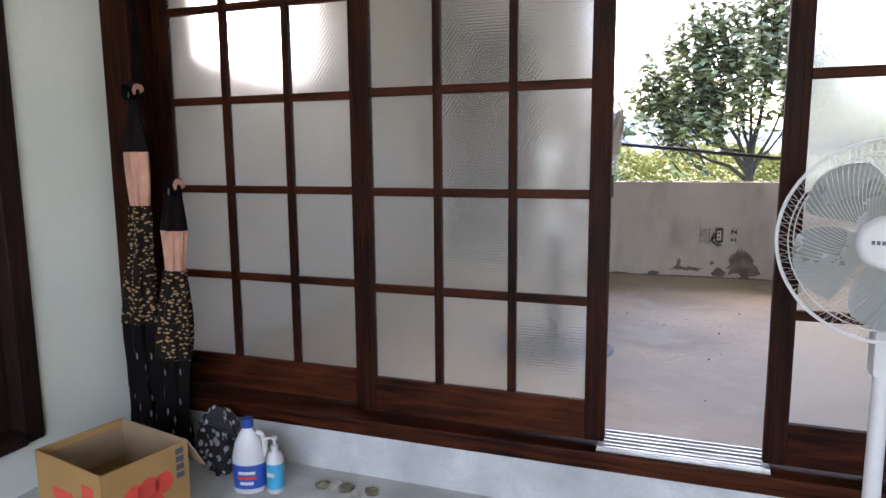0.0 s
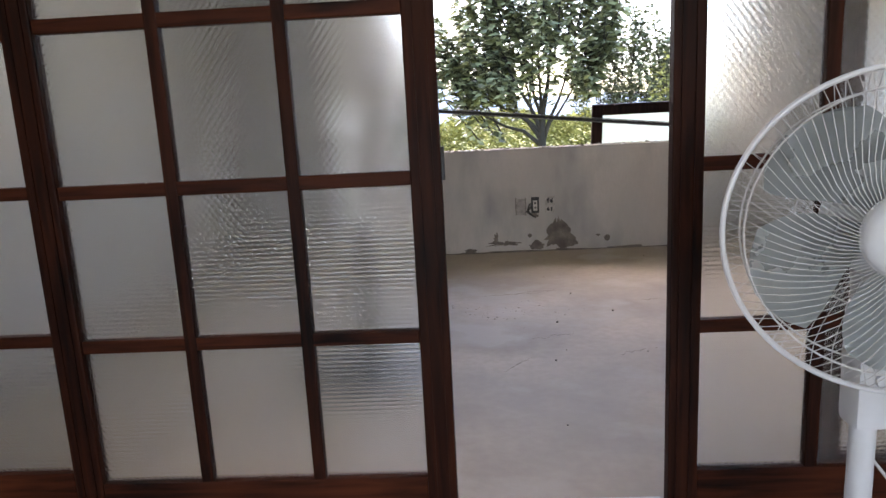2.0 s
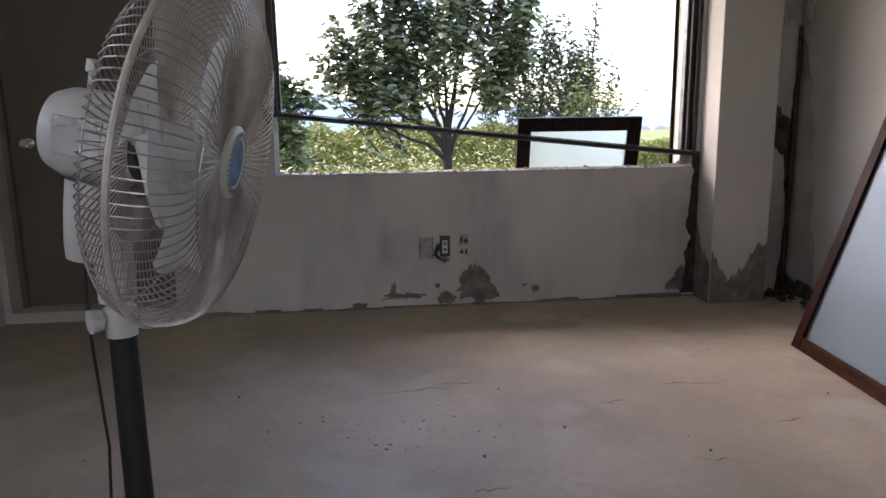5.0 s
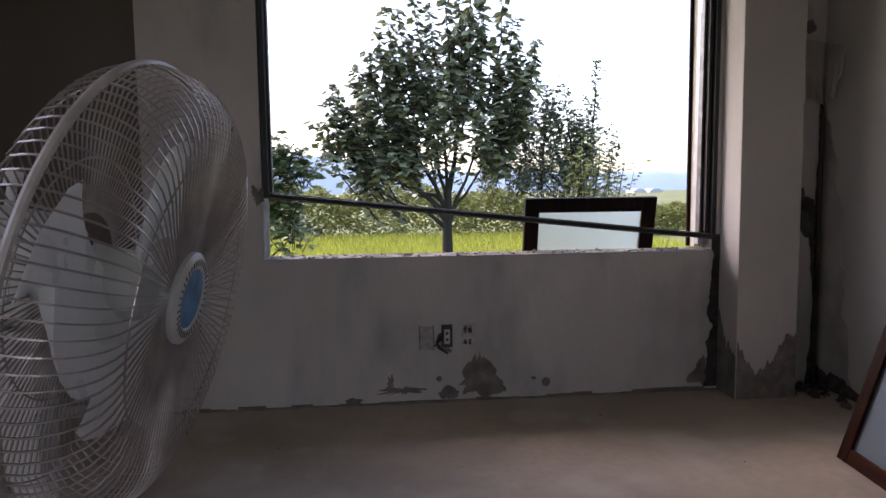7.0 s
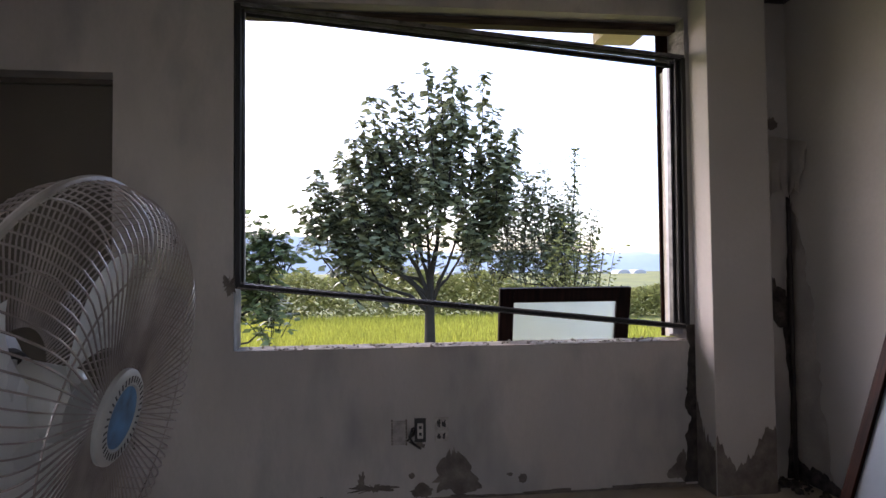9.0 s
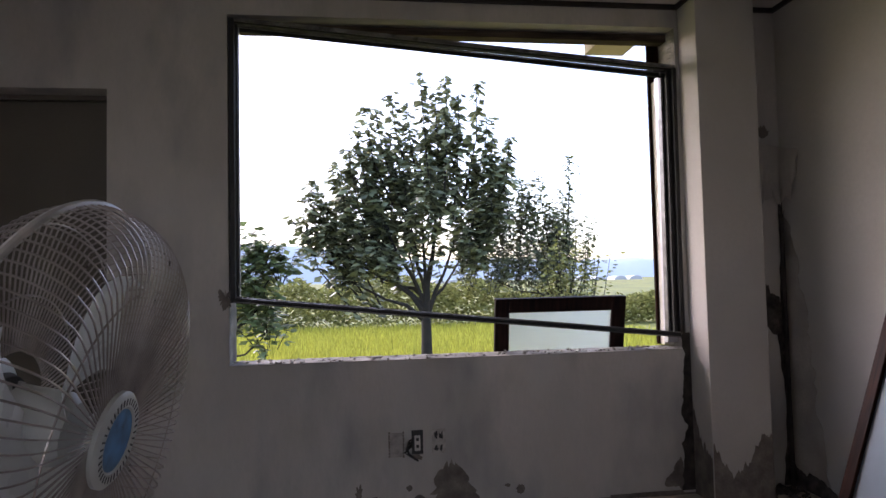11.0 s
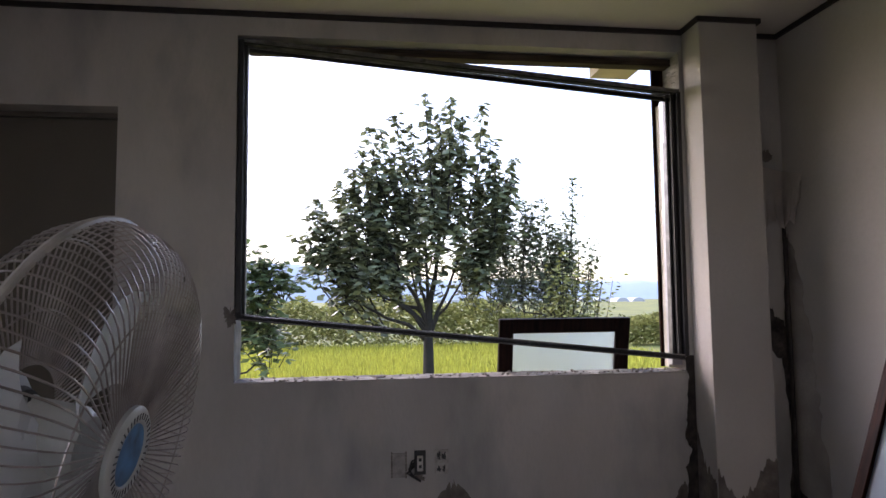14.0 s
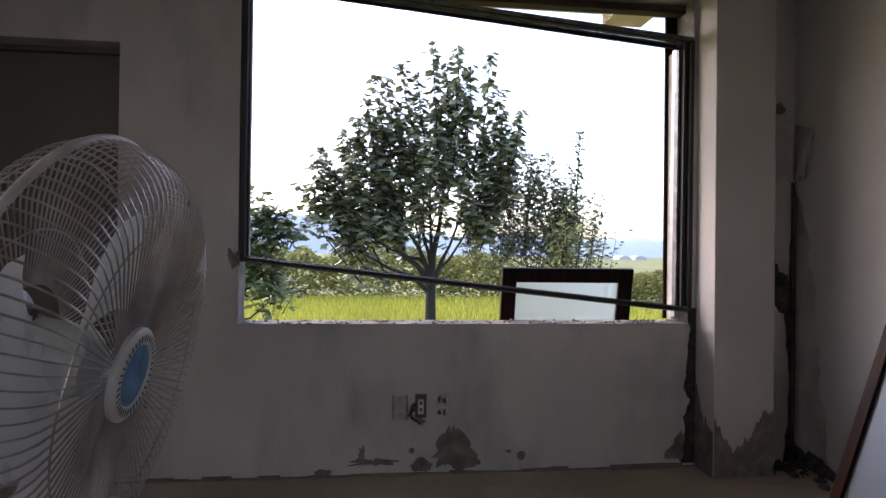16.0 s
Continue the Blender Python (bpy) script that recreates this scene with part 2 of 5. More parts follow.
def print_cloth(name, ground, spot, sc, limit=0.32, flat=1.0):
    """Cloth with small irregular spots."""
    m = mat(name, ground, 0.85, spread=0.15, scale=12, fine=150, bump=0.2)
    n, l = m.node_tree.nodes, m.node_tree.links
    n["Principled BSDF"].inputs["Specular IOR Level"].default_value = 0.08
    v = n.new("ShaderNodeTexVoronoi")
    v.inputs["Scale"].default_value = sc
    mp = n.new("ShaderNodeMapping")
    mp.inputs["Scale"].default_value = (1, 1, flat)
    l.new(n["Texture Coordinate"].outputs["Object"], mp.inputs["Vector"])
    l.new(mp.outputs["Vector"], v.inputs["Vector"])
    c = n.new("ShaderNodeMapRange")
    c.inputs["From Min"].default_value, c.inputs["From Max"].default_value = limit, limit + 0.1
    l.new(v.outputs["Distance"], c.inputs["Value"])
    x = n.new("ShaderNodeMix")
    x.data_type = "RGBA"
    l.new(c.outputs["Result"], x.inputs["Factor"])
    x.inputs["A"].default_value, x.inputs["B"].default_value = (*spot, 1), (*ground, 1)
    l.new(x.outputs["Result"], n["Principled BSDF"].inputs["Base Color"])
    return m


for cloth in (BLACK_CLOTH, PINK_CLOTH):
    cloth.node_tree.nodes["Principled BSDF"].inputs["Specular IOR Level"].default_value = 0.08
LEOPARD = print_cloth("spotted_print_cloth", (0.010, 0.007, 0.006), (0.24, 0.16, 0.085), 40, 0.3, 1.9)
DARK_PRINT = print_cloth("dark_flecked_cloth", (0.004, 0.003, 0.0035), (0.16, 0.15, 0.15), 42, 0.13, 0.3)

# ---- mesh helpers ----


def finish(name, bm, material, smooth=False):
    me = bpy.data.meshes.new(name)
    bmesh.ops.recalc_face_normals(bm, faces=bm.faces)
    bm.to_mesh(me)
    bm.free()
    me.materials.append(material)
    if smooth:
        me.polygons.foreach_set("use_smooth", [True] * len(me.polygons))
        me.set_sharp_from_angle(angle=radians(40))
    return me


def thing(name, bm, material, label, category, group="", kind="", smooth=False):
    return tagged(new(name, finish(name, bm, material, smooth)), label, category, group, kind)


def part(name, bm, material, parent, label="", smooth=False, kind=""):
    ob = new(name, finish(name, bm, material, smooth))
    ob.parent = parent
    return tagged(ob, label, kind=kind)


def empty(name, m, label, category, group="", kind=""):
    ob = new(name)
    ob.empty_display_size = 0.1
    ob.matrix_basis = m
    return tagged(ob, label, category, group, kind)


def box(bm, x0, x1, y0, y1, z0, z1, bevel=0.0):
    v = [bm.verts.new((x, y, z)) for x in (x0, x1) for y in (y0, y1) for z in (z0, z1)]
    fs = [bm.faces.new([v[i] for i in q]) for q in ((0, 1, 3, 2), (4, 6, 7, 5), (0, 4, 5, 1), (2, 3, 7, 6), (0, 2, 6, 4), (1, 5, 7, 3))]
    if bevel:
        es = list({e for f in fs for e in f.edges})
        bmesh.ops.bevel(bm, geom=es, offset=bevel, segments=2, affect="EDGES", profile=0.6)
    return bm


def boxed(x0, x1, y0, y1, z0, z1, bevel=0.0):
    return box(bmesh.new(), x0, x1, y0, y1, z0, z1, bevel)


def frame_of(d):
    d = Vector(d).normalized()
    a = d.orthogonal().normalized()
    return a, d.cross(a)


def tube(bm, pts, radii, seg=8, closed=False, caps=True):
    """A tube along points, with one radius or a radius at each point."""
    pts = [Vector(p) for p in pts]
    if not hasattr(radii, "__len__"):
        radii = [radii] * len(pts)
    rings, n = [], len(pts)
    a = None
    for i, p in enumerate(pts):
        d = pts[(i + 1) % n] - pts[i - 1] if closed else pts[min(i + 1, n - 1)] - pts[max(i - 1, 0)]
        d.normalize()
        if a is None:
            a = d.orthogonal().normalized()
        a = (a - d * a.dot(d)).normalized()
        b = d.cross(a)
        rings.append([bm.verts.new(p + radii[i] * (a * math.cos(2 * math.pi * k / seg) + b * math.sin(2 * math.pi * k / seg))) for k in range(seg)])
    for i in range(n if closed else n - 1):
        r, s = rings[i], rings[(i + 1) % n]
        for k in range(seg):
            bm.faces.new((r[k], r[(k + 1) % seg], s[(k + 1) % seg], s[k]))
    if caps and not closed:
        bm.faces.new(rings[0][::-1])
        bm.faces.new(rings[-1])
    return bm


def lathe(bm, profile, seg=32, m=Matrix()):
    """Turned shape from rows (radius, height) about the z axis of m; radius 0 closes it."""
    rings = []
    for r, h in profile:
        if r < 1e-6:
            rings.append([bm.verts.new(m @ Vector((0, 0, h)))])
        else:
            rings.append([bm.verts.new(m @ Vector((r * math.cos(2 * math.pi * k / seg), r * math.sin(2 * math.pi * k / seg), h))) for k in range(seg)])
    for r, s in zip(rings, rings[1:]):
        for k in range(seg):
            q = [r[k % len(r)], r[(k + 1) % len(r)], s[(k + 1) % len(s)], s[k % len(s)]]
            u = list(dict.fromkeys(q))
            if len(u) > 2:
                bm.faces.new(u)
    return bm


def slab(axis, at, us, ws, holes):
    """A wall between at[0] and at[1] on an axis, with rectangular holes (u0, u1, w0, w1) through it. Only outer faces are made."""
    bm = bmesh.new()
    cu = sorted({*us, *(h[i] for h in holes for i in (0, 1))})
    cw = sorted({*ws, *(h[i] for h in holes for i in (2, 3))})

    def solid(i, j):
        if not (0 <= i < len(cu) - 1 and 0 <= j < len(cw) - 1):
            return False
        u, w = (cu[i] + cu[i + 1]) / 2, (cw[j] + cw[j + 1]) / 2
        return not any(h[0] < u < h[1] and h[2] < w < h[3] for h in holes)

    made = {}

    def vert(u, w, d):
        if (u, w, d) not in made:
            made[u, w, d] = bm.verts.new({"x": (d, u, w), "y": (u, d, w), "z": (u, w, d)}[axis])
        return made[u, w, d]

    for i in range(len(cu) - 1):
        for j in range(len(cw) - 1):
            if not solid(i, j):
                continue
            u0, u1, w0, w1 = cu[i], cu[i + 1], cw[j], cw[j + 1]
            for d in at:
                bm.faces.new([vert(*p, d) for p in ((u0, w0), (u1, w0), (u1, w1), (u0, w1))])
            for di, dj, p, q in ((-1, 0, (u0, w0), (u0, w1)), (1, 0, (u1, w0), (u1, w1)), (0, -1, (u0, w0), (u1, w0)), (0, 1, (u0, w1), (u1, w1))):
                if not solid(i + di, j + dj):
                    bm.faces.new((vert(*p, at[0]), vert(*q, at[0]), vert(*q, at[1]), vert(*p, at[1])))
    return bm


def structure(name, bm, material, label, category="", smooth=False):
    return thing(name, bm, material, label, category or name.split("_")[0], kind="structure", smooth=smooth)


# ---- the shell: entry hall (z 0) and raised sunroom (z 0.225) ----
F2, CEIL = 0.225, 2.96
XH, XL, XR = -2.285, -2.14, 2.45

structure("floor_hall", slab("z", (-0.12, 0.0), (-3.2, 3.2), (-3.0, 2.21), []), KERB, "grey cement floor of the lower entry hall", "floor")
structure("wall_hall_west", slab("x", (XH - 0.2, XH), (-3.0, 2.21), (0.0, 2.7), [(0.78, 1.76, 0.19, 2.2)]), PLASTER_IN, "pale green-white plastered hall wall", "wall")
structure("wall_hall_east", slab("x", (2.6, 2.8), (-3.0, 2.21), (0.0, 2.7), []), PLASTER_IN, "plain plastered hall wall", "wall")
structure("wall_hall_south", slab("y", (-3.2, -3.0), (-2.49, 2.8), (0.0, 2.7), [(-1.9, 2.3, 0.6, 2.55)]), PLASTER_IN, "plastered hall wall with a wide opening", "wall")
structure("ceiling_hall", slab("z", (2.7, 2.8), (-2.49, 2.8), (-3.2, 2.21), []), CEILING, "plain hall ceiling", "ceiling")
structure("wall_partition", slab("y", (2.21, 2.41), (-2.49, 2.8), (0.0, 3.06), [(-2.285, 1.72, 0.175, 2.36)]), KERB, "grey rendered kerb and wall round the sliding doors", "wall")

structure("floor_sunroom", slab("z", (-0.1, F2), (-2.4, 2.65), (2.41, 6.04), []), CONCRETE, "bare dusty concrete sunroom floor", "floor")
structure("wall_north", slab("y", (5.84, 6.04), (-2.4, 2.65), (F2, 3.06), [(-0.622, 1.835, 1.015, 2.832), (-2.1, -1.21, F2 + 0.06, 2.43)]), PLASTER_N,
          "cream plastered wall with a large glassless window opening", "wall")
structure("wall_west", slab("x", (-2.4, XL), (2.41, 5.84), (F2, 3.06), [(2.62, 3.66, 1.72, 2.65)]), PLASTER, "plastered sunroom wall with a window opening", "wall")
structure("wall_east", slab("x", (XR, 2.65), (2.41, 5.84), (F2, 3.06), []), PLASTER, "cream plastered sunroom wall, damp in the corner", "wall")
structure("ceiling_sunroom", slab("z", (CEIL, CEIL + 0.1), (-2.4, 2.65), (2.41, 6.04), []), CEILING, "plain papered sunroom ceiling", "ceiling")
structure("pillar", boxed(1.858, 2.2, 5.645, 5.84, F2, CEIL, 0.006), PLASTER, "square cream plastered pillar beside the window", "pillar")

# black strip along the top of the walls, round the pillar
bm = bmesh.new()
TR = 0.028
for x0, x1, y0, y1 in ((XL, 1.856, 5.822, 5.838), (1.84, 1.856, 5.63, 5.822), (1.84, 2.217, 5.627, 5.643), (2.202, 2.217, 5.643, 5.838), (2.217, XR, 5.822, 5.838),
                       (XR - 0.018, XR - 0.002, 2.43, 5.822), (XL + 0.002, XL + 0.018, 2.43, 5.82)):
    box(bm, x0, x1, y0, y1, CEIL - TR, CEIL - 0.001)
structure("trim", bm, TRIM, "thin black strip along the ceiling edge", "trim")

# ---- sliding wood and glass doors ----
SILL = 0.235
bm = boxed(-2.284, 1.72, 2.192, 2.40, 0.172, SILL, 0.008)
structure("door_sill", bm, WOOD_X, "long red-brown varnished wooden door sill on a kerb", "sill")
bm = boxed(-2.284, -2.145, 2.19, 2.41, SILL, 2.30, 0.006)
structure("door_jamb", bm, WOOD_Z, "dark varnished wooden door jamb", "jamb")
structure("door_jamb", boxed(1.625, 1.715, 2.19, 2.41, SILL, 2.30, 0.006), WOOD_Z, "dark varnished wooden door jamb", "jamb")
structure("door_head", boxed(-2.284, 1.715, 2.19, 2.41, 2.30, 2.358, 0.006), WOOD_X, "dark varnished wooden door head", "jamb")
track = empty("door_track", pose(0, 0, SILL), "pale worn metal sliding door track on the sill", "track", kind="structure")
part("plate", boxed(-0.235, 0.31, 2.21, 2.395, 0.001, 0.006), ALU, track)
for y in (2.228, 2.25, 2.282, 2.312, 2.342, 2.372):
    part("rail", boxed(-0.235, 0.31, y - 0.004, y + 0.004, 0.006, 0.014), ALU, track)
for y in (2.239, 2.297, 2.357):
    part("groove", boxed(-0.235, 0.31, y - 0.006, y + 0.006, 0.0062, 0.0075), DARK, track, "dark groove strip")


def sliding_leaf(name, x0, y0, label, W=0.955):
    """A sliding leaf: moulded stiles, deep bottom rail, three by five panes."""
    H, T = 2.05, 0.036
    leaf = empty(name, pose(x0, y0, SILL + 0.012), label, "sliding door", "sliding doors", kind="structure")
    sx0, sx1 = 0.069, W - 0.071
    for a, b in ((0.0, sx0), (sx1, W)):
        bm = boxed(a, b, 0, T, 0, H, 0.004)
        mid = (a + b) / 2
        for g in (-0.018, 0.012):
            box(bm, mid + g, mid + g + 0.006, -0.004, 0.0, 0.02, H - 0.02)
        part("stile", bm, WOOD_Z, leaf)
    part("bottom_rail", boxed(sx0, sx1, 0.003, T - 0.003, 0, 0.14, 0.003), WOOD_X, leaf)
    part("top_rail", boxed(sx0, sx1, 0.003, T - 0.003, H - 0.07, H, 0.003), WOOD_X, leaf)
    pw = (sx1 - sx0 - 2 * 0.03) / 3
    zs = [0.14, 0.497, 0.869, 1.238, 1.608]
    muntins = [sx0 + pw + 0.015, sx0 + 2 * pw + 0.045]
    for x in muntins:
        bm = boxed(x - 0.015, x + 0.015, 0.004, T - 0.004, 0.14, H - 0.07, 0.003)
        part("upright_bar", bm, WOOD_Z, leaf)
    for z in zs[1:]:
        part("cross_bar", boxed(sx0, sx1, 0.0055, T - 0.0055, z - 0.016, z + 0.016, 0.003), WOOD_X, leaf)
    lows = [0.14] + [z + 0.016 for z in zs[1:]]
    highs = [z - 0.016 for z in zs[1:]] + [H - 0.07]
    for k in range(3):
        px = sx0 + k * (pw + 0.03)
        for lo, hi in zip(lows, highs):
            p = part("pane", boxed(px, px + pw, T / 2 - 0.002, T / 2 + 0.002, lo, hi), GLASS, leaf)
            p.visible_shadow = False
    return leaf


sliding_leaf("door_1", -2.142, 2.325, "closed red-brown wooden sliding door with obscure glass panes", 1.0)
sliding_leaf("door_2", -1.170, 2.265, "red-brown wooden sliding door with obscure glass, beside the gap")
latch = bpy.data.objects["door_2"]
part("latch_keeper", boxed(0.953, 0.962, 0.008, 0.028, 0.86, 0.935, 0.002), DARK, latch, "small dark latch keeper")
sliding_leaf("door_3", 0.292, 2.265, "slid-open red-brown wooden sliding door with obscure glass")
sliding_leaf("door_4", 0.655, 2.325, "red-brown wooden sliding door behind another leaf")

# dark wooden door in the hall's side wall
side = empty("door_5", pose(XH, 0.78, 0.19), "closed dark-stained wooden door in the hall wall", "door", kind="structure")
part("frame_post", boxed(-0.12, 0.02, 0.90, 0.98, 0, 2.01, 0.006), DARKWOOD, side)
part("frame_post", boxed(-0.12, 0.02, 0.0, 0.08, 0, 2.01, 0.006), DARKWOOD, side)
part("threshold", boxed(-0.12, 0.035, 0.08, 0.90, 0.0, 0.05, 0.006), DARKWOOD, side)
part("leaf", boxed(-0.09, -0.05, 0.08, 0.90, 0.052, 1.94, 0.004), DARKWOOD, side)
part("frame_head", boxed(-0.12, 0.02, 0.08, 0.90, 1.942, 2.01, 0.006), DARKWOOD, side)

# ---- dark door in the north wall ----
nd = empty("door_6", pose(-2.1, 5.99, F2 + 0.06), "closed dull brown flush door in the plastered wall", "door", kind="structure")
part("leaf", boxed(0.03, 0.87, 0.0, 0.04, 0.003, 2.115, 0.003), BROWN_DOOR, nd)
part("frame_post", boxed(0.0, 0.028, -0.03, 0.045, 0, 2.143, 0.003), BROWN_DOOR, nd)
part("frame_post", boxed(0.872, 0.89, -0.03, 0.045, 0, 2.143, 0.003), BROWN_DOOR, nd)
part("frame_head", boxed(0.028, 0.872, -0.03, 0.045, 2.117, 2.143, 0.003), BROWN_DOOR, nd)
bm = lathe(bmesh.new(), [(0, 0), (0.028, 0.002), (0.028, 0.006), (0.011, 0.01), (0.011, 0.035), (0.024, 0.045), (0.027, 0.058), (0.02, 0.07), (0, 0.073)], 24,
           pose(0.13, 0.0, 0.93, 90, 0, 0))
part("door_knob", bm, SILVER, nd, "round metal knob", True)

# ---- the sagging window frame ----
win = empty("window_1", pose(-0.614, 5.842, 1.015), "black metal window frame hanging askew in its opening, no glass", "window", kind="structure")
LIP = mat("worn_dark_aluminium", (0.17, 0.16, 0.16), 0.4, metal=0.3, spread=0.35, scale=18, bump=0.25, dirt=(0.02, 0.018, 0.018), dirt_scale=9, dirt_amount=0.8)
PALE_ALU = mat("pale_grey_aluminium", (0.5, 0.5, 0.54), 0.4, metal=0.35, spread=0.12, scale=14, bump=0.15, dirt=(0.25, 0.24, 0.24), dirt_scale=7, dirt_amount=0.5)
OLD_LINING = mat("cream_painted_lining", (0.6, 0.57, 0.5), 0.7, spread=0.1, scale=9, bump=0.2, dirt=(0.3, 0.26, 0.2), dirt_scale=6, dirt_amount=0.6)
OLD_HEAD = wood_mat("grey_brown_weathered_wood", (0.03, 0.022, 0.018), (0.13, 0.095, 0.075), 0.75, "x")


def bar_xz(x0, z0, x1, z1, th, y0, y1):
    """A straight flat bar in the wall's plane."""
    bm = boxed(0, math.hypot(x1 - x0, z1 - z0), y0, y1, -th / 2, th / 2, 0.002)
    bm.transform(pose(x0, 0, z0) @ Matrix.Rotation(-math.atan2(z1 - z0, x1 - x0), 4, "Y"))
    return bm


part("top_track", bar_xz(-0.012, 1.798, 2.455, 1.592, 0.02, 0.0, 0.075), LIP, win, "worn grey upper edge of the track")
part("track_web", bar_xz(0.0, 1.776, 2.452, 1.566, 0.024, 0.07, 0.075), DARK, win)
for k in range(3):
    bm = bar_xz(0.004, 1.781 - 0.0155 * k, 2.45, 1.575 - 0.0165 * k, 0.0075, 0.002 + 0.02 * k, 0.012 + 0.02 * k)
    part("track_lip", bm, (DARK, LIP, DARK)[k], win)
part("top_fascia", bar_xz(0.004, 1.757, 2.45, 1.543, 0.014, 0.05, 0.056), DARK, win)
part("side_post", boxed(0.0, 0.026, -0.006, 0.06, 0.33, 1.795, 0.002), DARK, win)
part("side_post", boxed(0.029, 0.04, 0.02, 0.05, 0.33, 1.775, 0.002), DARK, win)
part("side_lip", boxed(0.043, 0.047, 0.03, 0.034, 0.34, 1.77), PALE_ALU, win, "thin pale metal edge")
part("bottom_track", bar_xz(0.0, 0.333, 2.425, 0.075, 0.026, 0.0, 0.07), DARK, win)
for k in range(3):
    part("track_lip", bar_xz(0.012, 0.35 - 0.013 * k, 2.42, 0.092 - 0.013 * k, 0.006, -0.005 - 0.003 * k, 0.006), (LIP, DARK, LIP)[k], win)
for x, w, y, ma in ((2.382, 0.012, 0.052, LIP), (2.405, 0.022, 0.02, DARK), (2.432, 0.024, -0.004, DARK)):
    bm = boxed(-w / 2, w / 2, y, y + 0.045, 0.085, 1.585, 0.002)
    bm.transform(pose(x, 0, 0) @ Matrix.Rotation(radians(0.35), 4, "Y"))
    part("side_post", bm, ma, win)
part("side_channel", boxed(2.384, 2.446, 0.078, 0.132, 0.03, 1.56, 0.003), PALE_ALU, win, "pale grey metal channel")
part("side_lining", boxed(2.392, 2.446, 0.135, 0.19, 0.012, 1.55, 0.003), OLD_LINING, win, "cream painted lining")
part("outer_strip", boxed(2.374, 2.446, 0.192, 0.206, 0.012, 1.79, 0.002), WOOD_Z, win, "thin brown strip")
part("wooden_head", boxed(0.03, 2.446, 0.09, 0.17, 1.768, 1.81, 0.003), OLD_HEAD, win, "grey-brown wooden head lining")


# ---- rubble edge of the sill, peeled plaster ----


def ragged(width, height, seed, teeth=30, rough=0.35, flat_bottom=True, taper=0.0):
    """A flat irregular patch in the xz plane about its lower middle, with a thin edge."""
    rnd = random.Random(seed)
    pts = []
    for i in range(teeth * 2):
        a = 2 * math.pi * i / (teeth * 2)
        r = 0.95 + rough * (1.1 * noise.noise((math.cos(a) * 1.3, math.sin(a) * 1.3, seed * 3.7)) + 0.6 * noise.noise((math.cos(a) * 4, math.sin(a) * 4, seed * 1.3)) + 0.22 * (rnd.random() - 0.5))
        x, z = math.cos(a) * r * width / 2, math.sin(a) * r * height / 2 + height / 2
        x *= 1 + taper * (0.35 - z / height)
        pts.append((x, max(0.0, z) if flat_bottom else z))
    d = 0.0012 + 0.0022 * rnd.random()
    bm = bmesh.new()
    a = [bm.verts.new((x, 0, z)) for x, z in pts]
    b = [bm.verts.new((x * 0.97, -d, z)) for x, z in pts]
    mid = bm.verts.new((0, -d, height * 0.45))
    n = len(pts)
    for i in range(n):
        bm.faces.new((a[i], a[(i + 1) % n], b[(i + 1) % n], b[i]))
        bm.faces.new((b[i], b[(i + 1) % n], mid))
    return bm


def ragged_strip(length, heights, seed, vary):
    """A strip along x from 0 to length whose upper edge follows rough heights."""
    bm, prev, d = bmesh.new(), None, 0.002
    steps = 44
    for i in range(steps + 1):
        s = i / steps
        k = s * (len(heights) - 1)
        j = min(int(k), len(heights) - 2)
        h = heights[j] + (heights[j + 1] - heights[j]) * (k - j)
        h += vary * (noise.noise((s * 9, seed, 0)) + 0.7 * noise.noise((s * 26, seed, 5)))
        h = max(0.01, h)
        row = [bm.verts.new(p) for p in ((s * length, -d, 0), (s * length, -d, h), (s * length, 0, h + 0.002))]
        if prev:
            for q in range(2):
                bm.faces.new((prev[q], row[q], row[q + 1], prev[q + 1]))
        prev = row
    return bm


def patch(name, x, y, z, w, h, seed, label, turn=0, rough=0.35, flat=True, material=None, taper=0.0):
    bm = ragged(w, h, seed, rough=rough, flat_bottom=flat, taper=taper)
    bm.transform(pose(x, y, z, 0, 0, turn))
    return structure(name, bm, material or BARE, label, "peeled patch")


YW = 5.8395
PEEL = "peeled plaster patch baring dark cement on the wall"
patch("peeled_patch", 0.50, YW, F2 + 0.015, 0.25, 0.27, 3, PEEL, rough=0.5, taper=1.5)
patch("peeled_patch", 0.33, YW, F2 + 0.01, 0.12, 0.07, 5, PEEL)
patch("peeled_patch", 0.08, YW, F2 + 0.045, 0.2, 0.055, 8, PEEL, rough=1.3, taper=0.8)
patch("peeled_patch", 0.02, YW, F2 + 0.06, 0.03, 0.08, 9, PEEL, rough=0.9)
patch("peeled_patch", 0.87, YW, F2 + 0.06, 0.05, 0.045, 11, PEEL, flat=False)
patch("peeled_patch", 0.80, YW, F2 + 0.10, 0.035, 0.02, 12, PEEL, flat=False)
patch("peeled_patch", 0.28, YW, F2 + 0.11, 0.03, 0.03, 14, PEEL, flat=False)
patch("peeled_patch", -0.18, YW, F2 + 0.0, 0.09, 0.04, 15, PEEL)
patch("peeled_patch", 1.775, YW, F2 + 0.02, 0.15, 0.16, 21, PEEL, rough=0.5, taper=0.6)
FOOT = "peeled pillar foot baring dark cement"
bm = ragged_strip(0.338, (0.30, 0.22, 0.13, 0.17, 0.25, 0.34, 0.33), 3, 0.05)
bm.transform(pose(1.86, 5.6445, F2))
structure("peeled_patch", bm, BARE, FOOT, "peeled patch")
bm = ragged_strip(0.19, (0.5, 0.32, 0.26, 0.24), 6, 0.05)
bm.transform(pose(1.8575, 5.838, F2, 0, 0, -90))
structure("peeled_patch", bm, BARE, FOOT, "peeled patch")
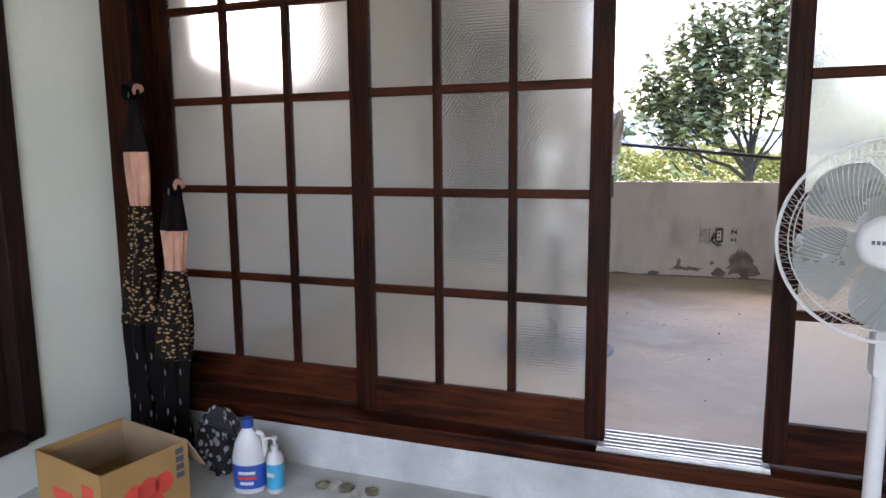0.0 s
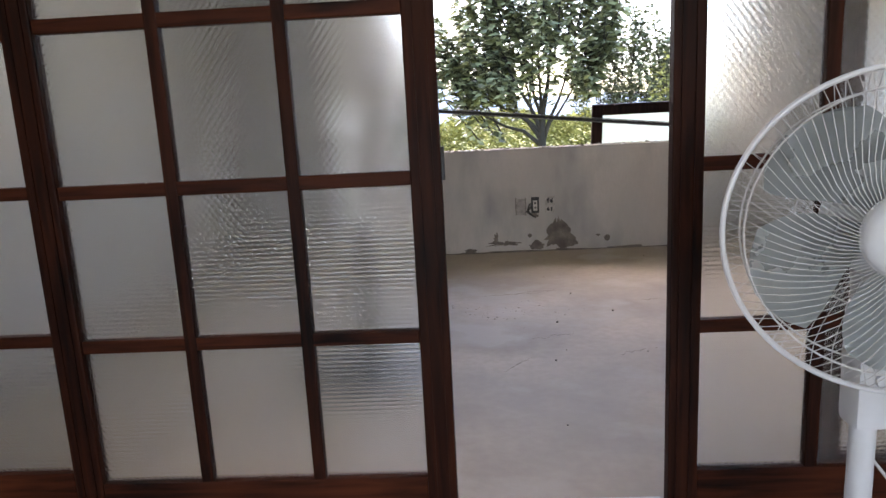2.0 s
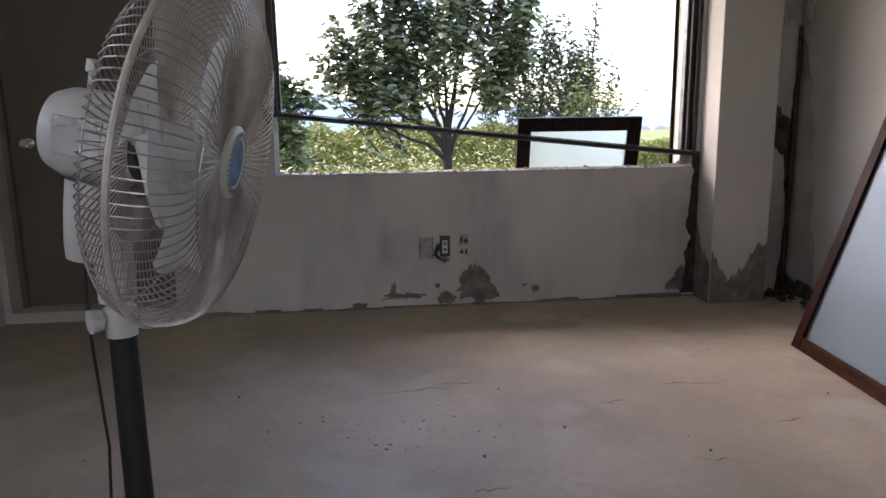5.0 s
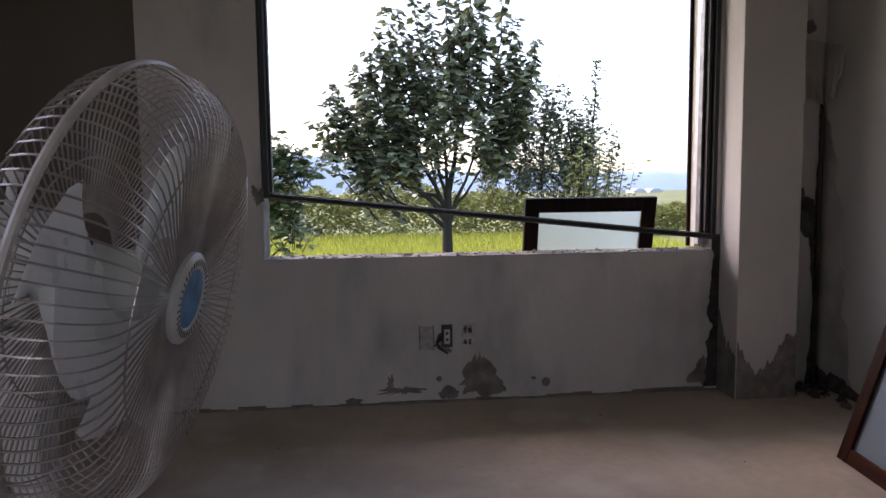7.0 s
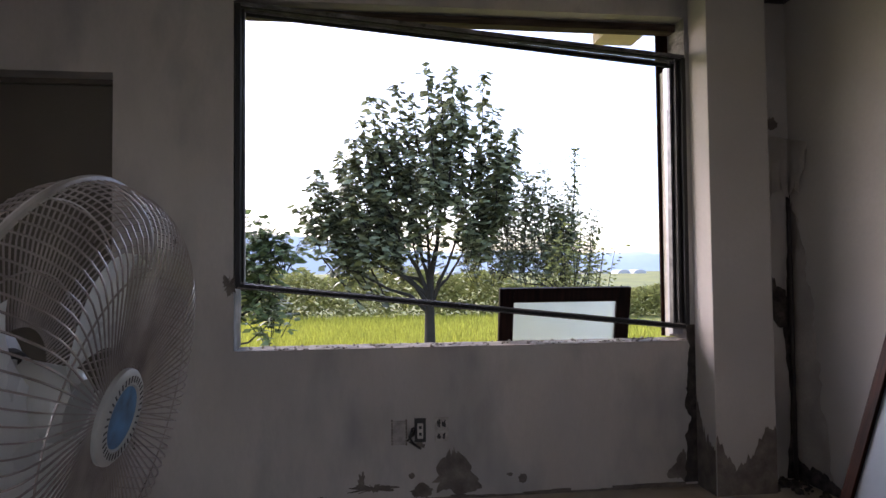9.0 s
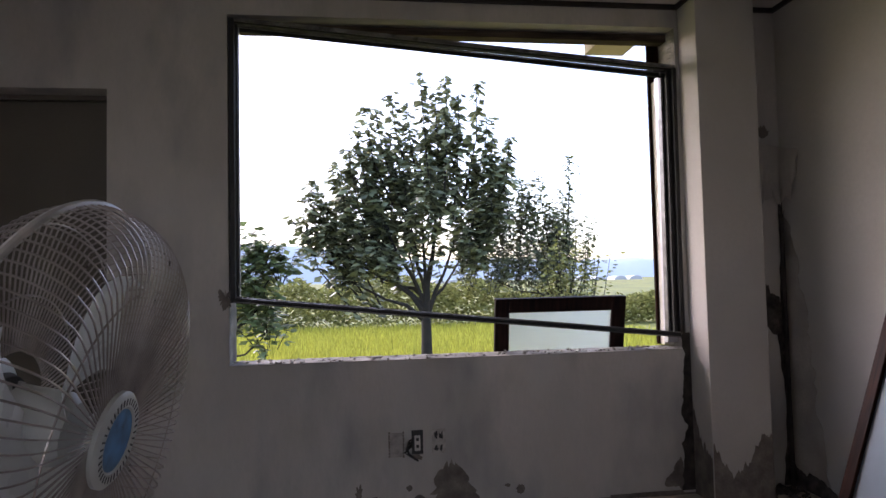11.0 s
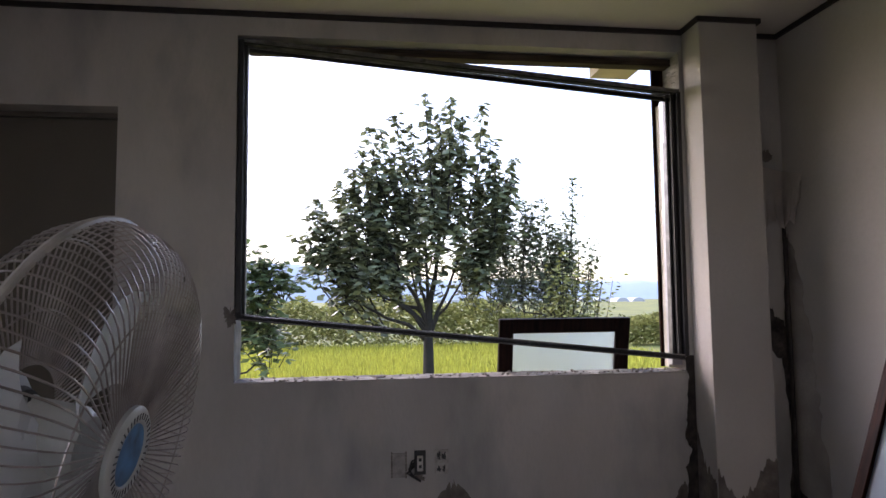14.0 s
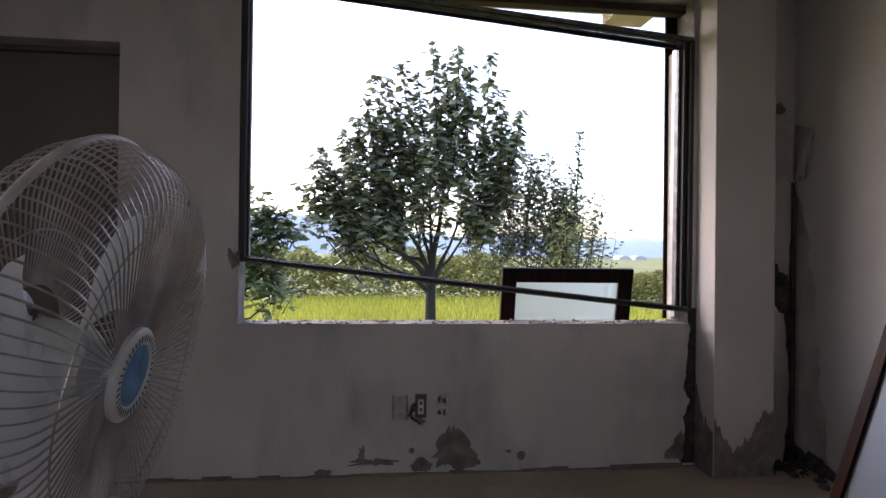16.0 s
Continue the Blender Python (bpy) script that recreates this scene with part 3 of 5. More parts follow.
# near-black strip: the dark inside of the open joint is put into the colour
bm = ragged_strip(0.86, (0.075, 0.06, 0.05, 0.055, 0.04, 0.035), 8, 0.025)
bm.transform(pose(1.857, 5.8385, F2 + 0.02) @ Matrix.Rotation(radians(-90), 4, "Y"))
structure("peeled_patch", bm, mat("dark_cavity_joint", (0.05, 0.04, 0.034), 0.95, spread=0.3, scale=20, bump=0.8), "broken plaster joint between wall and pillar", "peeled patch")
patch("peeled_patch", -0.64, YW, 1.30, 0.07, 0.12, 31, "chipped plaster by the window corner", rough=0.9, flat=False)

# ragged cement line between wall foot and floor
bm = bmesh.new()
rnd = random.Random(4)
x = -1.2
while x < 1.85:
    w = 0.05 + 0.1 * rnd.random()
    h = 0.006 + 0.018 * rnd.random() ** 2
    box(bm, x, min(x + w, 1.86), 5.828 - 0.006 * rnd.random(), 5.839, F2 + 0.0005, F2 + h)
    x += w
structure("baseboard", bm, BARE, "broken dark cement line along the wall foot", "baseboard")

# rough cement lining on the lower edge and left side of the opening
CEM = mat("rough_grey_cement", (0.27, 0.25, 0.23), 0.95, spread=0.25, scale=9, fine=60, bump=1.0, dirt=(0.15, 0.13, 0.12), dirt_scale=7, dirt_amount=0.7)
bm = bmesh.new()
grid = [[bm.verts.new((-0.621 + 2.455 * i / 90, 5.8385 + 0.2 * j / 4 + (0.004 * noise.noise((i * 0.7, 0, 3)) if j == 0 else 0), 1.0165 + 0.006 * abs(noise.noise((i * 0.35, j * 0.9, 1))))) for j in range(5)] for i in range(91)]
for i in range(90):
    for j in range(4):
        bm.faces.new((grid[i][j], grid[i + 1][j], grid[i + 1][j + 1], grid[i][j + 1]))
structure("window_sill", bm, CEM, "rough broken cement lower edge of the window opening", "window sill")
bm = bmesh.new()
grid = [[bm.verts.new((-0.6205 + 0.008 * abs(noise.noise((i * 0.4, j, 7))), 5.8385 + 0.2 * j / 4, 1.02 + 1.8 * i / 60)) for j in range(5)] for i in range(61)]
for i in range(60):
    for j in range(4):
        bm.faces.new((grid[i][j], grid[i + 1][j], grid[i + 1][j + 1], grid[i][j + 1]))
structure("window_reveal", bm, CEM, "rough cement side of the window opening", "window reveal")

bm = bmesh.new()
grid = [[bm.verts.new((1.8345 - 0.014 * abs(noise.noise((i * 0.7, j * 1.3, 17))), 5.8385 + 0.2 * j / 6, 2.56 + 0.27 * i / 20)) for j in range(7)] for i in range(21)]
for i in range(20):
    for j in range(6):
        bm.faces.new((grid[i][j], grid[i + 1][j], grid[i + 1][j + 1], grid[i][j + 1]))
structure("window_reveal", bm, CEM, "broken cement upper corner of the window opening", "window reveal")

# broken mortar on the window's lower edge
bm = bmesh.new()
for i in range(260):
    x, y = -0.6 + 2.42 * rnd.random(), 5.845 + 0.17 * rnd.random()
    s = 0.003 + 0.009 * rnd.random() ** 2
    v = bmesh.ops.create_icosphere(bm, subdivisions=1, radius=s, matrix=pose(x, y, 1.015 + s * 0.3, rnd.random() * 90, rnd.random() * 90, 0))["verts"]
    for q in v:
        q.co += Vector((rnd.random() - 0.5, rnd.random() - 0.5, rnd.random() - 0.5)) * s * 0.7
        q.co.z = max(q.co.z, 1.0155)
thing("mortar_rubble", bm, mat("crumbled_mortar", (0.25, 0.22, 0.2), 0.95, spread=0.3, scale=20, bump=0.6), "crumbled mortar along the window's lower edge", "rubble", kind="stuff")

# ---- wall sockets ----


def socket(x, z, style):
    s = empty("wall_socket", pose(x, 5.839, z), {"plate": "blank grey socket plate smeared with plaster", "open": "broken open socket box with dangling wires",
                                               "bare": "cream double socket with its cover broken away"}[style], "socket", "sockets under the window")
    rs = random.Random(int(x * 1000))
    if style == "open":
        body = mat("socket_cream", (0.5, 0.47, 0.42), 0.5, spread=0.1, scale=30, bump=0.1)
        part("box", boxed(-0.03, 0.03, -0.003, 0.0, -0.062, 0.062, 0.001), BLACK, s, "dark open box")
        part("insert", boxed(-0.015, 0.015, -0.012, -0.003, -0.042, 0.036, 0.002), body, s)
        for z in (-0.018, 0.016):
            part("slot", boxed(-0.007, 0.007, -0.0135, -0.012, z - 0.008, z + 0.008), BLACK, s, "dark slots")
        for k in range(4):
            pts = [(-0.026, -0.005, 0.015 - 0.01 * k), (-0.045 - 0.008 * k, -0.02, 0.012 - 0.02 * k), (-0.058 + 0.006 * k, -0.02, -0.03 - 0.012 * k), (-0.04 + 0.014 * k, -0.012, -0.07 - 0.008 * k)]
            part("wire", tube(bmesh.new(), pts, 0.005, 6), BLACK, s, "black wire", True)
        bm = ragged(0.05, 0.04, 77, rough=0.8, flat_bottom=False)
        bm.transform(pose(0.0, -0.0005, -0.098))
        part("broken_edge", bm, BARE, s, "chipped plaster under the box")
    else:
        body = mat("socket_" + style, (0.34, 0.315, 0.29) if style == "plate" else (0.42, 0.39, 0.35), 0.7, spread=0.2, scale=30, bump=0.5, dirt=(0.22, 0.2, 0.18), dirt_scale=40, dirt_amount=0.6)
        part("plate", boxed(-0.036, 0.036, -0.005, 0.0, -0.062, 0.062, 0.002), body, s)
        if style == "plate":
            for u in np.linspace(-0.06, 0.06, 9):
                for e in (-0.037, 0.037):
                    part("mortar_crumb", boxed(e - 0.004, e + 0.004, -0.007, 0.0, u - 0.006 * rs.random(), u + 0.008, 0.001), BARE, s)
        else:
            for e in (-0.014, 0.014):
                for u, h in ((0.03, 0.026), (-0.036, 0.018)):
                    bm = ragged(0.02, h * 1.5, int(900 * (e + u) + 99), rough=0.7, flat_bottom=False)
                    bm.transform(pose(e, -0.0052, u - h * 0.7))
                    part("hole", bm, BLACK, s, "dark broken hole")
            part("bridge", boxed(-0.02, 0.02, -0.011, -0.005, -0.012, 0.014, 0.003), body, s)


socket(0.215, 0.575, "plate")
socket(0.325, 0.585, "open")
socket(0.437, 0.585, "bare")


# cracks and scuffs in the concrete floor
rnd = random.Random(33)


def crack(x, y, length, angle, seed, width=0.004):
    r2 = random.Random(seed)
    bm, prev = bmesh.new(), None
    n = max(6, int(length / 0.02))
    for i in range(n + 1):
        s = i / n
        px, py = x + length * s * math.cos(angle) + 0.012 * noise.noise((s * 7, seed, 0)), y + length * s * math.sin(angle) + 0.03 * noise.noise((s * 5, seed, 2))
        w = width * (0.3 + r2.random()) * math.sin(math.pi * (0.05 + 0.9 * s))
        row = [bm.verts.new((px, py - w, F2 + 0.0006)), bm.verts.new((px, py + w, F2 + 0.0006))]
        if prev:
            bm.faces.new((prev[0], row[0], row[1], prev[1]))
        prev = row
    structure("floor_crack", bm, BARE, "thin dark crack in the concrete floor", "crack")


for i, (x, y, le, an) in enumerate(((-0.12, 4.55, 0.35, 0.1), (0.15, 4.62, 0.18, 0.0), (1.05, 4.5, 0.3, -0.1), (0.1, 3.75, 0.22, 0.3), (0.9, 3.9, 0.2, -0.3), (0.45, 3.5, 0.15, 0.5), (-0.05, 3.35, 0.2, 0.9),
                                  (1.3, 4.1, 0.12, 0.2), (0.75, 4.35, 0.14, 0.05))):
    crack(x, y, le, an, i + 3)
bm = bmesh.new()
for i in range(34):
    x, y, s = rnd.uniform(-1.6, 1.9), rnd.uniform(2.7, 5.6), 0.002 + 0.0045 * rnd.random() ** 2
    bmesh.ops.create_icosphere(bm, subdivisions=1, radius=s, matrix=pose(x, y, F2 + s * 0.4))
for i in range(60):
    x, y, q = rnd.gauss(-0.1, 0.22), rnd.gauss(4.2, 0.09), 0.002 + 0.006 * rnd.random() ** 2
    v = bmesh.ops.create_icosphere(bm, subdivisions=1, radius=q, matrix=pose(x, y, F2, 0, 0, rnd.random() * 90))["verts"]
    for w in v:
        w.co.z = F2 + max(0.0004, (w.co.z - F2) * 0.35)
thing("floor_grit", bm, BARE, "scattered dark grit on the concrete floor", "grit", kind="stuff")

# ---- pedestal fans ----


def arc_wire(bm, pts, r, seg=4):
    tube(bm, pts, r, seg, caps=False)


def pedestal_fan(ground, hub, yaw, tilt, style, label, big=1.0):
    """A fan on a pole. It blows along local -y of its head; yaw turns it, tilt dips it."""
    fan = empty("pedestal_fan", pose(*ground), label, "fan", "fans")
    old = style == "old"
    plastic, wire, R = (GREY_WHITE, WIRE_OLD, 0.345) if old else (WHITE, WIRE, 0.234)
    head = pose(*(Vector(hub) - Vector(ground)), 0, 0, yaw) @ pose(0, 0, 0, tilt, 0, 0)
    hz = hub[2] - ground[2]
    turn90 = pose(0, 0, 0, 90, 0, 0)  # z of the turned shape to -y of the head

    def disc(profile, seg=40, shift=0.0):
        return lathe(bmesh.new(), profile, seg, head @ pose(0, shift, 0) @ turn90)

    # foot of the pole stands under the motor
    foot = head @ Vector((0, 0.17 if old else 0.13, 0))
    fx, fy = foot.x, foot.y
    part("base", lathe(bmesh.new(), [(a * big, b) for a, b in ((0, 0.03), (0.06, 0.03), (0.15, 0.022), (0.19, 0.008), (0.195, 0.0), (0, 0))], 48, pose(fx, fy, 0)), BLACK if old else plastic, fan, smooth=True)
    low = 0.03
    top = hz - (0.36 if old else 0.19)
    part("pole", lathe(bmesh.new(), [(0.03, low), (0.027, low + 0.06), (0.021 if not old else 0.029, low + 0.10), (0.020 if not old else 0.027, top)], 24, pose(fx, fy, 0)),
         POLE_BLACK if old else plastic, fan, smooth=True)
    if old:
        part("collar", lathe(bmesh.new(), [(0, top - 0.01), (0.031, top - 0.01), (0.032, top + 0.05), (0.024, top + 0.055), (0.022, top + 0.2)], 24, pose(fx, fy, 0)), plastic, fan, smooth=True)
        knob = lathe(bmesh.new(), [(0.008, 0.0), (0.008, 0.035), (0.022, 0.038), (0.025, 0.06), (0.0, 0.064)], 16, pose(fx, fy, top + 0.03) @ pose(0, 0, 0, 90, 0, -50))
        part("height_knob", knob, plastic, fan, "round white knob", True)
        pts = [Vector((fx, fy, hz - 0.06)) + Vector((-0.05, 0.0, 0.0)), Vector((fx - 0.06, fy - 0.01, top + 0.02)), Vector((fx - 0.045, fy - 0.015, top - 0.25)),
               Vector((fx - 0.06, fy - 0.02, top - 0.5)), Vector((fx - 0.08, fy - 0.03, 0.05)), Vector((fx - 0.2, fy + 0.1, 0.006)), Vector((fx - 0.5, fy + 0.2, 0.006))]
        part("power_cord", tube(bmesh.new(), pts, 0.0035, 6), BLACK, fan, "thin black cord", True)
    else:
        part("control_box", boxed(fx - 0.03, fx + 0.03, fy - 0.032, fy + 0.03, top - 0.16, top + 0.05, 0.014), plastic, fan, smooth=True)
        for k in range(4):
            part("button", lathe(bmesh.new(), [(0.010, 0.0), (0.010, 0.006), (0, 0.007)], 14, pose(fx + 0.004, fy - 0.032, top + 0.02 - 0.03 * k) @ turn90), SILVER, fan, "small grey button", True)
        part("neck", lathe(bmesh.new(), [(0.026, top + 0.03), (0.022, top + 0.16)], 20, pose(fx, fy, 0)), plastic, fan, smooth=True)
        pts = [Vector((fx + 0.02, fy + 0.03, top - 0.1)), Vector((fx + 0.05, fy + 0.06, top - 0.25)), Vector((fx + 0.13, fy + 0.08, top - 0.35)), Vector((fx + 0.3, fy + 0.1, top - 0.42)),
               Vector((fx + 0.5, fy + 0.1, 0.3)), Vector((fx + 0.55, fy + 0.1, 0.006))]
        part("power_cord", tube(bmesh.new(), pts, 0.003, 6), plastic, fan, "thin white cord", True)

    if old:
        motor = disc([(0, -0.268), (0.045, -0.266), (0.075, -0.254), (0.088, -0.225), (0.091, -0.17), (0.091, -0.11), (0.07, -0.09), (0, -0.09)], 32)
    else:
        motor = disc([(0, -0.25), (0.035, -0.248), (0.06, -0.235), (0.072, -0.21), (0.076, -0.15), (0.08, -0.09), (0.06, -0.075), (0, -0.075)], 32)
    part("motor_housing", motor, plastic, fan, smooth=True)
    stalk = head @ pose(0, 0.17 if old else 0.13, -0.055 * big)
    part("swivel", lathe(bmesh.new(), [(a * big, b * big) for a, b in ((0.036, 0.0), (0.034, -0.04), (0.03, -0.08), (0.026, -0.10))], 20, stalk), plastic, fan, smooth=True)
    if old:
        part("swing_knob", lathe(bmesh.new(), [(0.007, 0.09), (0.007, 0.12), (0.013, 0.122), (0.013, 0.145), (0, 0.147)], 12, head @ pose(0, 0.2, 0)), plastic, fan, smooth=True)
        bm = boxed(-0.0935, -0.085, 0.13, 0.22, -0.035, 0.035, 0.002)
        bm.transform(head)
        part("rating_plate", bm, SILVER, fan, "faded rating plate")

    # cage
    depth_f, depth_b = (0.1, 0.078) if old else (0.052, 0.075)
    thin = 0.0016 if old else 0.00062
    rim = bmesh.new()
    tube(rim, [head @ Vector((R * math.cos(a), 0.0, R * math.sin(a))) for a in np.linspace(0, 2 * math.pi, 72, endpoint=False)], 0.0065 if old else 0.0045, 8, closed=True)
    part("cage_rim", rim, RIM_OLD if old else plastic, fan, smooth=True)
    front, back = bmesh.new(), bmesh.new()
    count = 106 if old else 92
    hub_r = 0.068 if old else 0.058
    for i in range(count):
        a0 = 2 * math.pi * i / count
        pts = []
        for s in ((0, 0.3, 0.57, 0.7, 0.78, 0.85, 0.91, 0.955, 0.985, 1) if old else np.linspace(0, 1, 7)):
            r = hub_r + (R - hub_r) * (1 - (1 - s) ** 1.0)
            swirl = (0.55 * (1 - s) ** 1.5 if not old else 0.0)
            y = -depth_f * (1 - max(0.0, (s - 0.62) / 0.38) ** 2.2)
            if old:  # flat face, a marked bend, then a slope back to the rim
                q = r / R
                y = -depth_f * (0.84 + 0.16 * min(1.0, (q - 0.2) / 0.46)) * math.sqrt(max(0.0, 1 - (max(0.0, q - 0.72) / 0.28) ** 2.4))
            pts.append(head @ Vector((r * math.cos(a0 + swirl), y, r * math.sin(a0 + swirl))))
        arc_wire(front, pts, thin)
        pts = []
        for s in np.linspace(0, 1, 11 if old else 6):
            r = 0.35 * R + 0.65 * R * s
            y = depth_b * (1 - max(0.0, (s - 0.5) / 0.5) ** 2.6)
            if old:  # a basket: straight back from the rim, a rounded turn, then inwards
                r = R * float(np.interp(s, (0, 0.4, 0.6, 0.8, 0.9, 1), (0.3, 0.7, 0.87, 0.955, 0.985, 1.0)))
                y = depth_b * float(np.interp(s, (0, 0.4, 0.6, 0.8, 0.9, 1), (1.0, 1.0, 0.9, 0.58, 0.28, 0.0)))
            pts.append(head @ Vector((r * math.cos(a0), y, r * math.sin(a0))))
        if old or i % 3:
            arc_wire(back, pts, thin)
    for r, y in ((0.66 * R, -depth_f * 0.975),) if old else ((0.205, -depth_f * 0.35),):
        tube(front, [head @ Vector((r * math.cos(a), y, r * math.sin(a))) for a in np.linspace(0, 2 * math.pi, 64, endpoint=False)], 0.0016, 5, closed=True)
    for r, y in ((0.55 * R, depth_b), (0.88 * R, depth_b * 0.78)):
        tube(back, [head @ Vector((r * math.cos(a), y, r * math.sin(a))) for a in np.linspace(0, 2 * math.pi, 64, endpoint=False)], 0.0016, 5, closed=True)
    part("front_grille", front, wire, fan, "radial wire grille")
    part("rear_grille", back, wire, fan, "radial wire grille")
    if old:
        badge = part("badge", disc([(0, 0.094), (0.048, 0.094), (0.05, 0.0975), (0.066, 0.0975), (0.073, 0.092), (0.073, 0.078), (0, 0.078)]), plastic, fan, "round white centre badge", True)
        part("emblem", disc([(0, 0.0955), (0.047, 0.0955), (0.047, 0.0942)]), BLUE_BADGE, badge, "worn blue disc")
        for a in np.linspace(0, 2 * math.pi, 36, endpoint=False):
            b = boxed(0.053, 0.063, -0.0982, -0.0976, -0.0014, 0.0014)
            b.transform(head @ Matrix.Rotation(a, 4, "Y"))
            part("notch", b, BLACK, badge, "dark notch at the edge")
    else:
        badge = part("badge", disc([(0, 0.064), (0.045, 0.063), (0.057, 0.058), (0.062, 0.050), (0.062, 0.044), (0, 0.044)]), plastic, fan, "plain white centre badge", True)
        for k in range(6):
            b = boxed(-0.030 + k * 0.010, -0.030 + k * 0.010 + 0.007, -0.0655, -0.0632, -0.0045, 0.0045)
            b.transform(head)
            part("print_mark", b, INK, badge, "small dark print")
    # blades
    n_blades = 3 if old else 5
    part("spinner", disc([(0, 0.034), (0.028 * big, 0.03), (0.036 * big, 0.012), (0.036 * big, -0.06), (0, -0.06)], 28), plastic, fan, smooth=True)
    blade_mat = BLADE_OLD if old else BLADE
    for k in range(n_blades):
        bm = bmesh.new()
        grid = []
        for i in range(15):
            s = i / 14
            row = []
            for j in range(9):
                u = j / 8 - 0.5
                if old:  # one corner swept to a point, the other broad and rounded
                    r = 0.035 + s * (R * 0.81 - 0.035)
                    low = 13 * (1 - (min(s, 0.8) / 0.8) ** 3) + (44 * ((s - 0.8) / 0.2) ** 1.3 if s > 0.8 else 0)
                    high = 135 - 72 * s - 26 * max(0.0, (s - 0.7) / 0.3) ** 2
                    a = radians(133 + 120 * k + low + (high - low) * (u + 0.5))
                    rr, y = r, -0.058 * u * (1 - 0.25 * s) + 0.008 * (1 - 4 * u * u) - 0.004
                else:
                    r = 0.03 + s * (R - 0.055)
                    width = (0.24 + 0.40 * math.sin(math.pi * (0.15 + 0.62 * s))) * (1 if i < 14 else 0.7)
                    a = u * width * 1.75 + 0.35 * s
                    rr, y = r * (1 - 0.10 * abs(u) * s), 0.044 * u * (1 - 0.3 * s) + 0.006 * (1 - 4 * u * u)
                row.append(bm.verts.new((rr * math.cos(a), y, rr * math.sin(a))))
            grid.append(row)
        for i in range(14):
            for j in range(8):
                bm.faces.new((grid[i][j], grid[i][j + 1], grid[i + 1][j + 1], grid[i + 1][j]))
        bmesh.ops.solidify(bm, geom=bm.faces[:], thickness=0.002)
        bm.transform(head @ (Matrix() if old else Matrix.Rotation(2 * math.pi * k / n_blades + 0.5, 4, "Y")))
        part("blade", bm, blade_mat, fan, smooth=True)
    if old:
        # dark vented front of the motor, with its cooling holes
        vent = part("motor_front", disc([(0.066, -0.1), (0.07, -0.088), (0.066, -0.078), (0.04, -0.07), (0, -0.07)], 32), MOTOR_FRONT, fan, "dark ribbed motor front", True)
        for k in range(10):
            b = boxed(0.036, 0.06, 0.066, 0.073, -0.006, 0.006, 0.002)
            b.transform(head @ Matrix.Rotation(2 * math.pi * k / 10, 4, "Y"))
            part("rib", b, plastic, vent, "pale rib")
        b = boxed(-0.034, 0.034, -0.03, 0.03, hz - 0.3, hz - 0.09, 0.014)
        b.transform(pose(fx, fy, 0, 0, 0, yaw))
        part("gear_box", b, plastic, fan, "boxy white neck under the motor", True)
    return fan


RIM_OLD = mat("dusty_grey_rim", (0.45, 0.41, 0.375), 0.4, spread=0.15, scale=12, bump=0.1)
MOTOR_FRONT = mat("dusty_dark_metal", (0.05, 0.047, 0.044), 0.6, metal=0.3, spread=0.3, scale=20, bump=0.3)
POLE_BLACK = mat("matt_black_pole", (0.006, 0.006, 0.006), 0.7, spread=0.2, scale=10, bump=0.05)
BLADE_OLD = mat("white_blade_plastic", (0.85, 0.85, 0.82), 0.3, spread=0.04, scale=8, bump=0.02)
BLADE = mat("milky_blade_plastic", (0.42, 0.45, 0.45), 0.3, spread=0.04, scale=8, bump=0.02)
BLADE.node_tree.nodes["Principled BSDF"].inputs["Transmission Weight"].default_value = 0.5
BLADE.node_tree.nodes["Principled BSDF"].inputs["IOR"].default_value = 1.1
pedestal_fan((0.455, 1.737, 0.0), (0.455, 1.737, 1.048), -18, -3, "white", "white pedestal fan with milky blades on the hall floor")
pedestal_fan((-0.438, 3.435, F2), (-0.436, 3.435, 1.213), 86, 12, "old", "large old white pedestal fan on a black pole", 1.6)

# ---- glazed sashes taken out of the window ----


def sash(name, m, w, h, label, member=0.055, timber=None, glass=None):
    s = empty(name, m, label, "window sash", "removed window sashes")
    part("stile", boxed(0, member, 0, 0.034, 0, h, 0.003), timber or WOOD_Z, s)
    part("stile", boxed(w - member, w, 0, 0.034, 0, h, 0.003), timber or WOOD_Z, s)
    part("rail", boxed(member, w - member, 0.002, 0.032, 0, member, 0.003), timber or WOOD_X, s)
    part("rail", boxed(member, w - member, 0.002, 0.032, h - member, h, 0.003), timber or WOOD_X, s)
    p = part("pane", boxed(member, w - member, 0.015, 0.019, member, h - member), glass or FROST, s, "pale frosted glass")
    p.visible_shadow = False
    return s


# leaning on the east wall; local x runs along its foot, local z up its slope
fx, ux = Vector((1.855, 4.86, F2 + 0.004)), Vector((-0.085, -0.66, 0)).normalized()
lean = math.asin(0.302)
outward = Vector((-ux.y, ux.x, 0))
up = (Vector((0, 0, 1)) * math.cos(lean) + outward * math.sin(lean)).normalized()
deep = up.cross(ux).normalized()
m = Matrix((ux, deep, up)).transposed().to_4x4()
sash("window_sash", Matrix.Translation(fx) @ m, 0.92, 1.78, "brown wooden sash with frosted glass leaning on the wall", 0.062, None, FROST_BLUE)
# seen against the sky: its backlit darkness is put into the timber colour
sash("window_sash", pose(0.792, 6.346, -0.40, 12, 0, 0), 0.765, 1.75, "wooden sash with frosted glass leaning outside the window, backlit dark in its colour", 0.082, DARKWOOD)

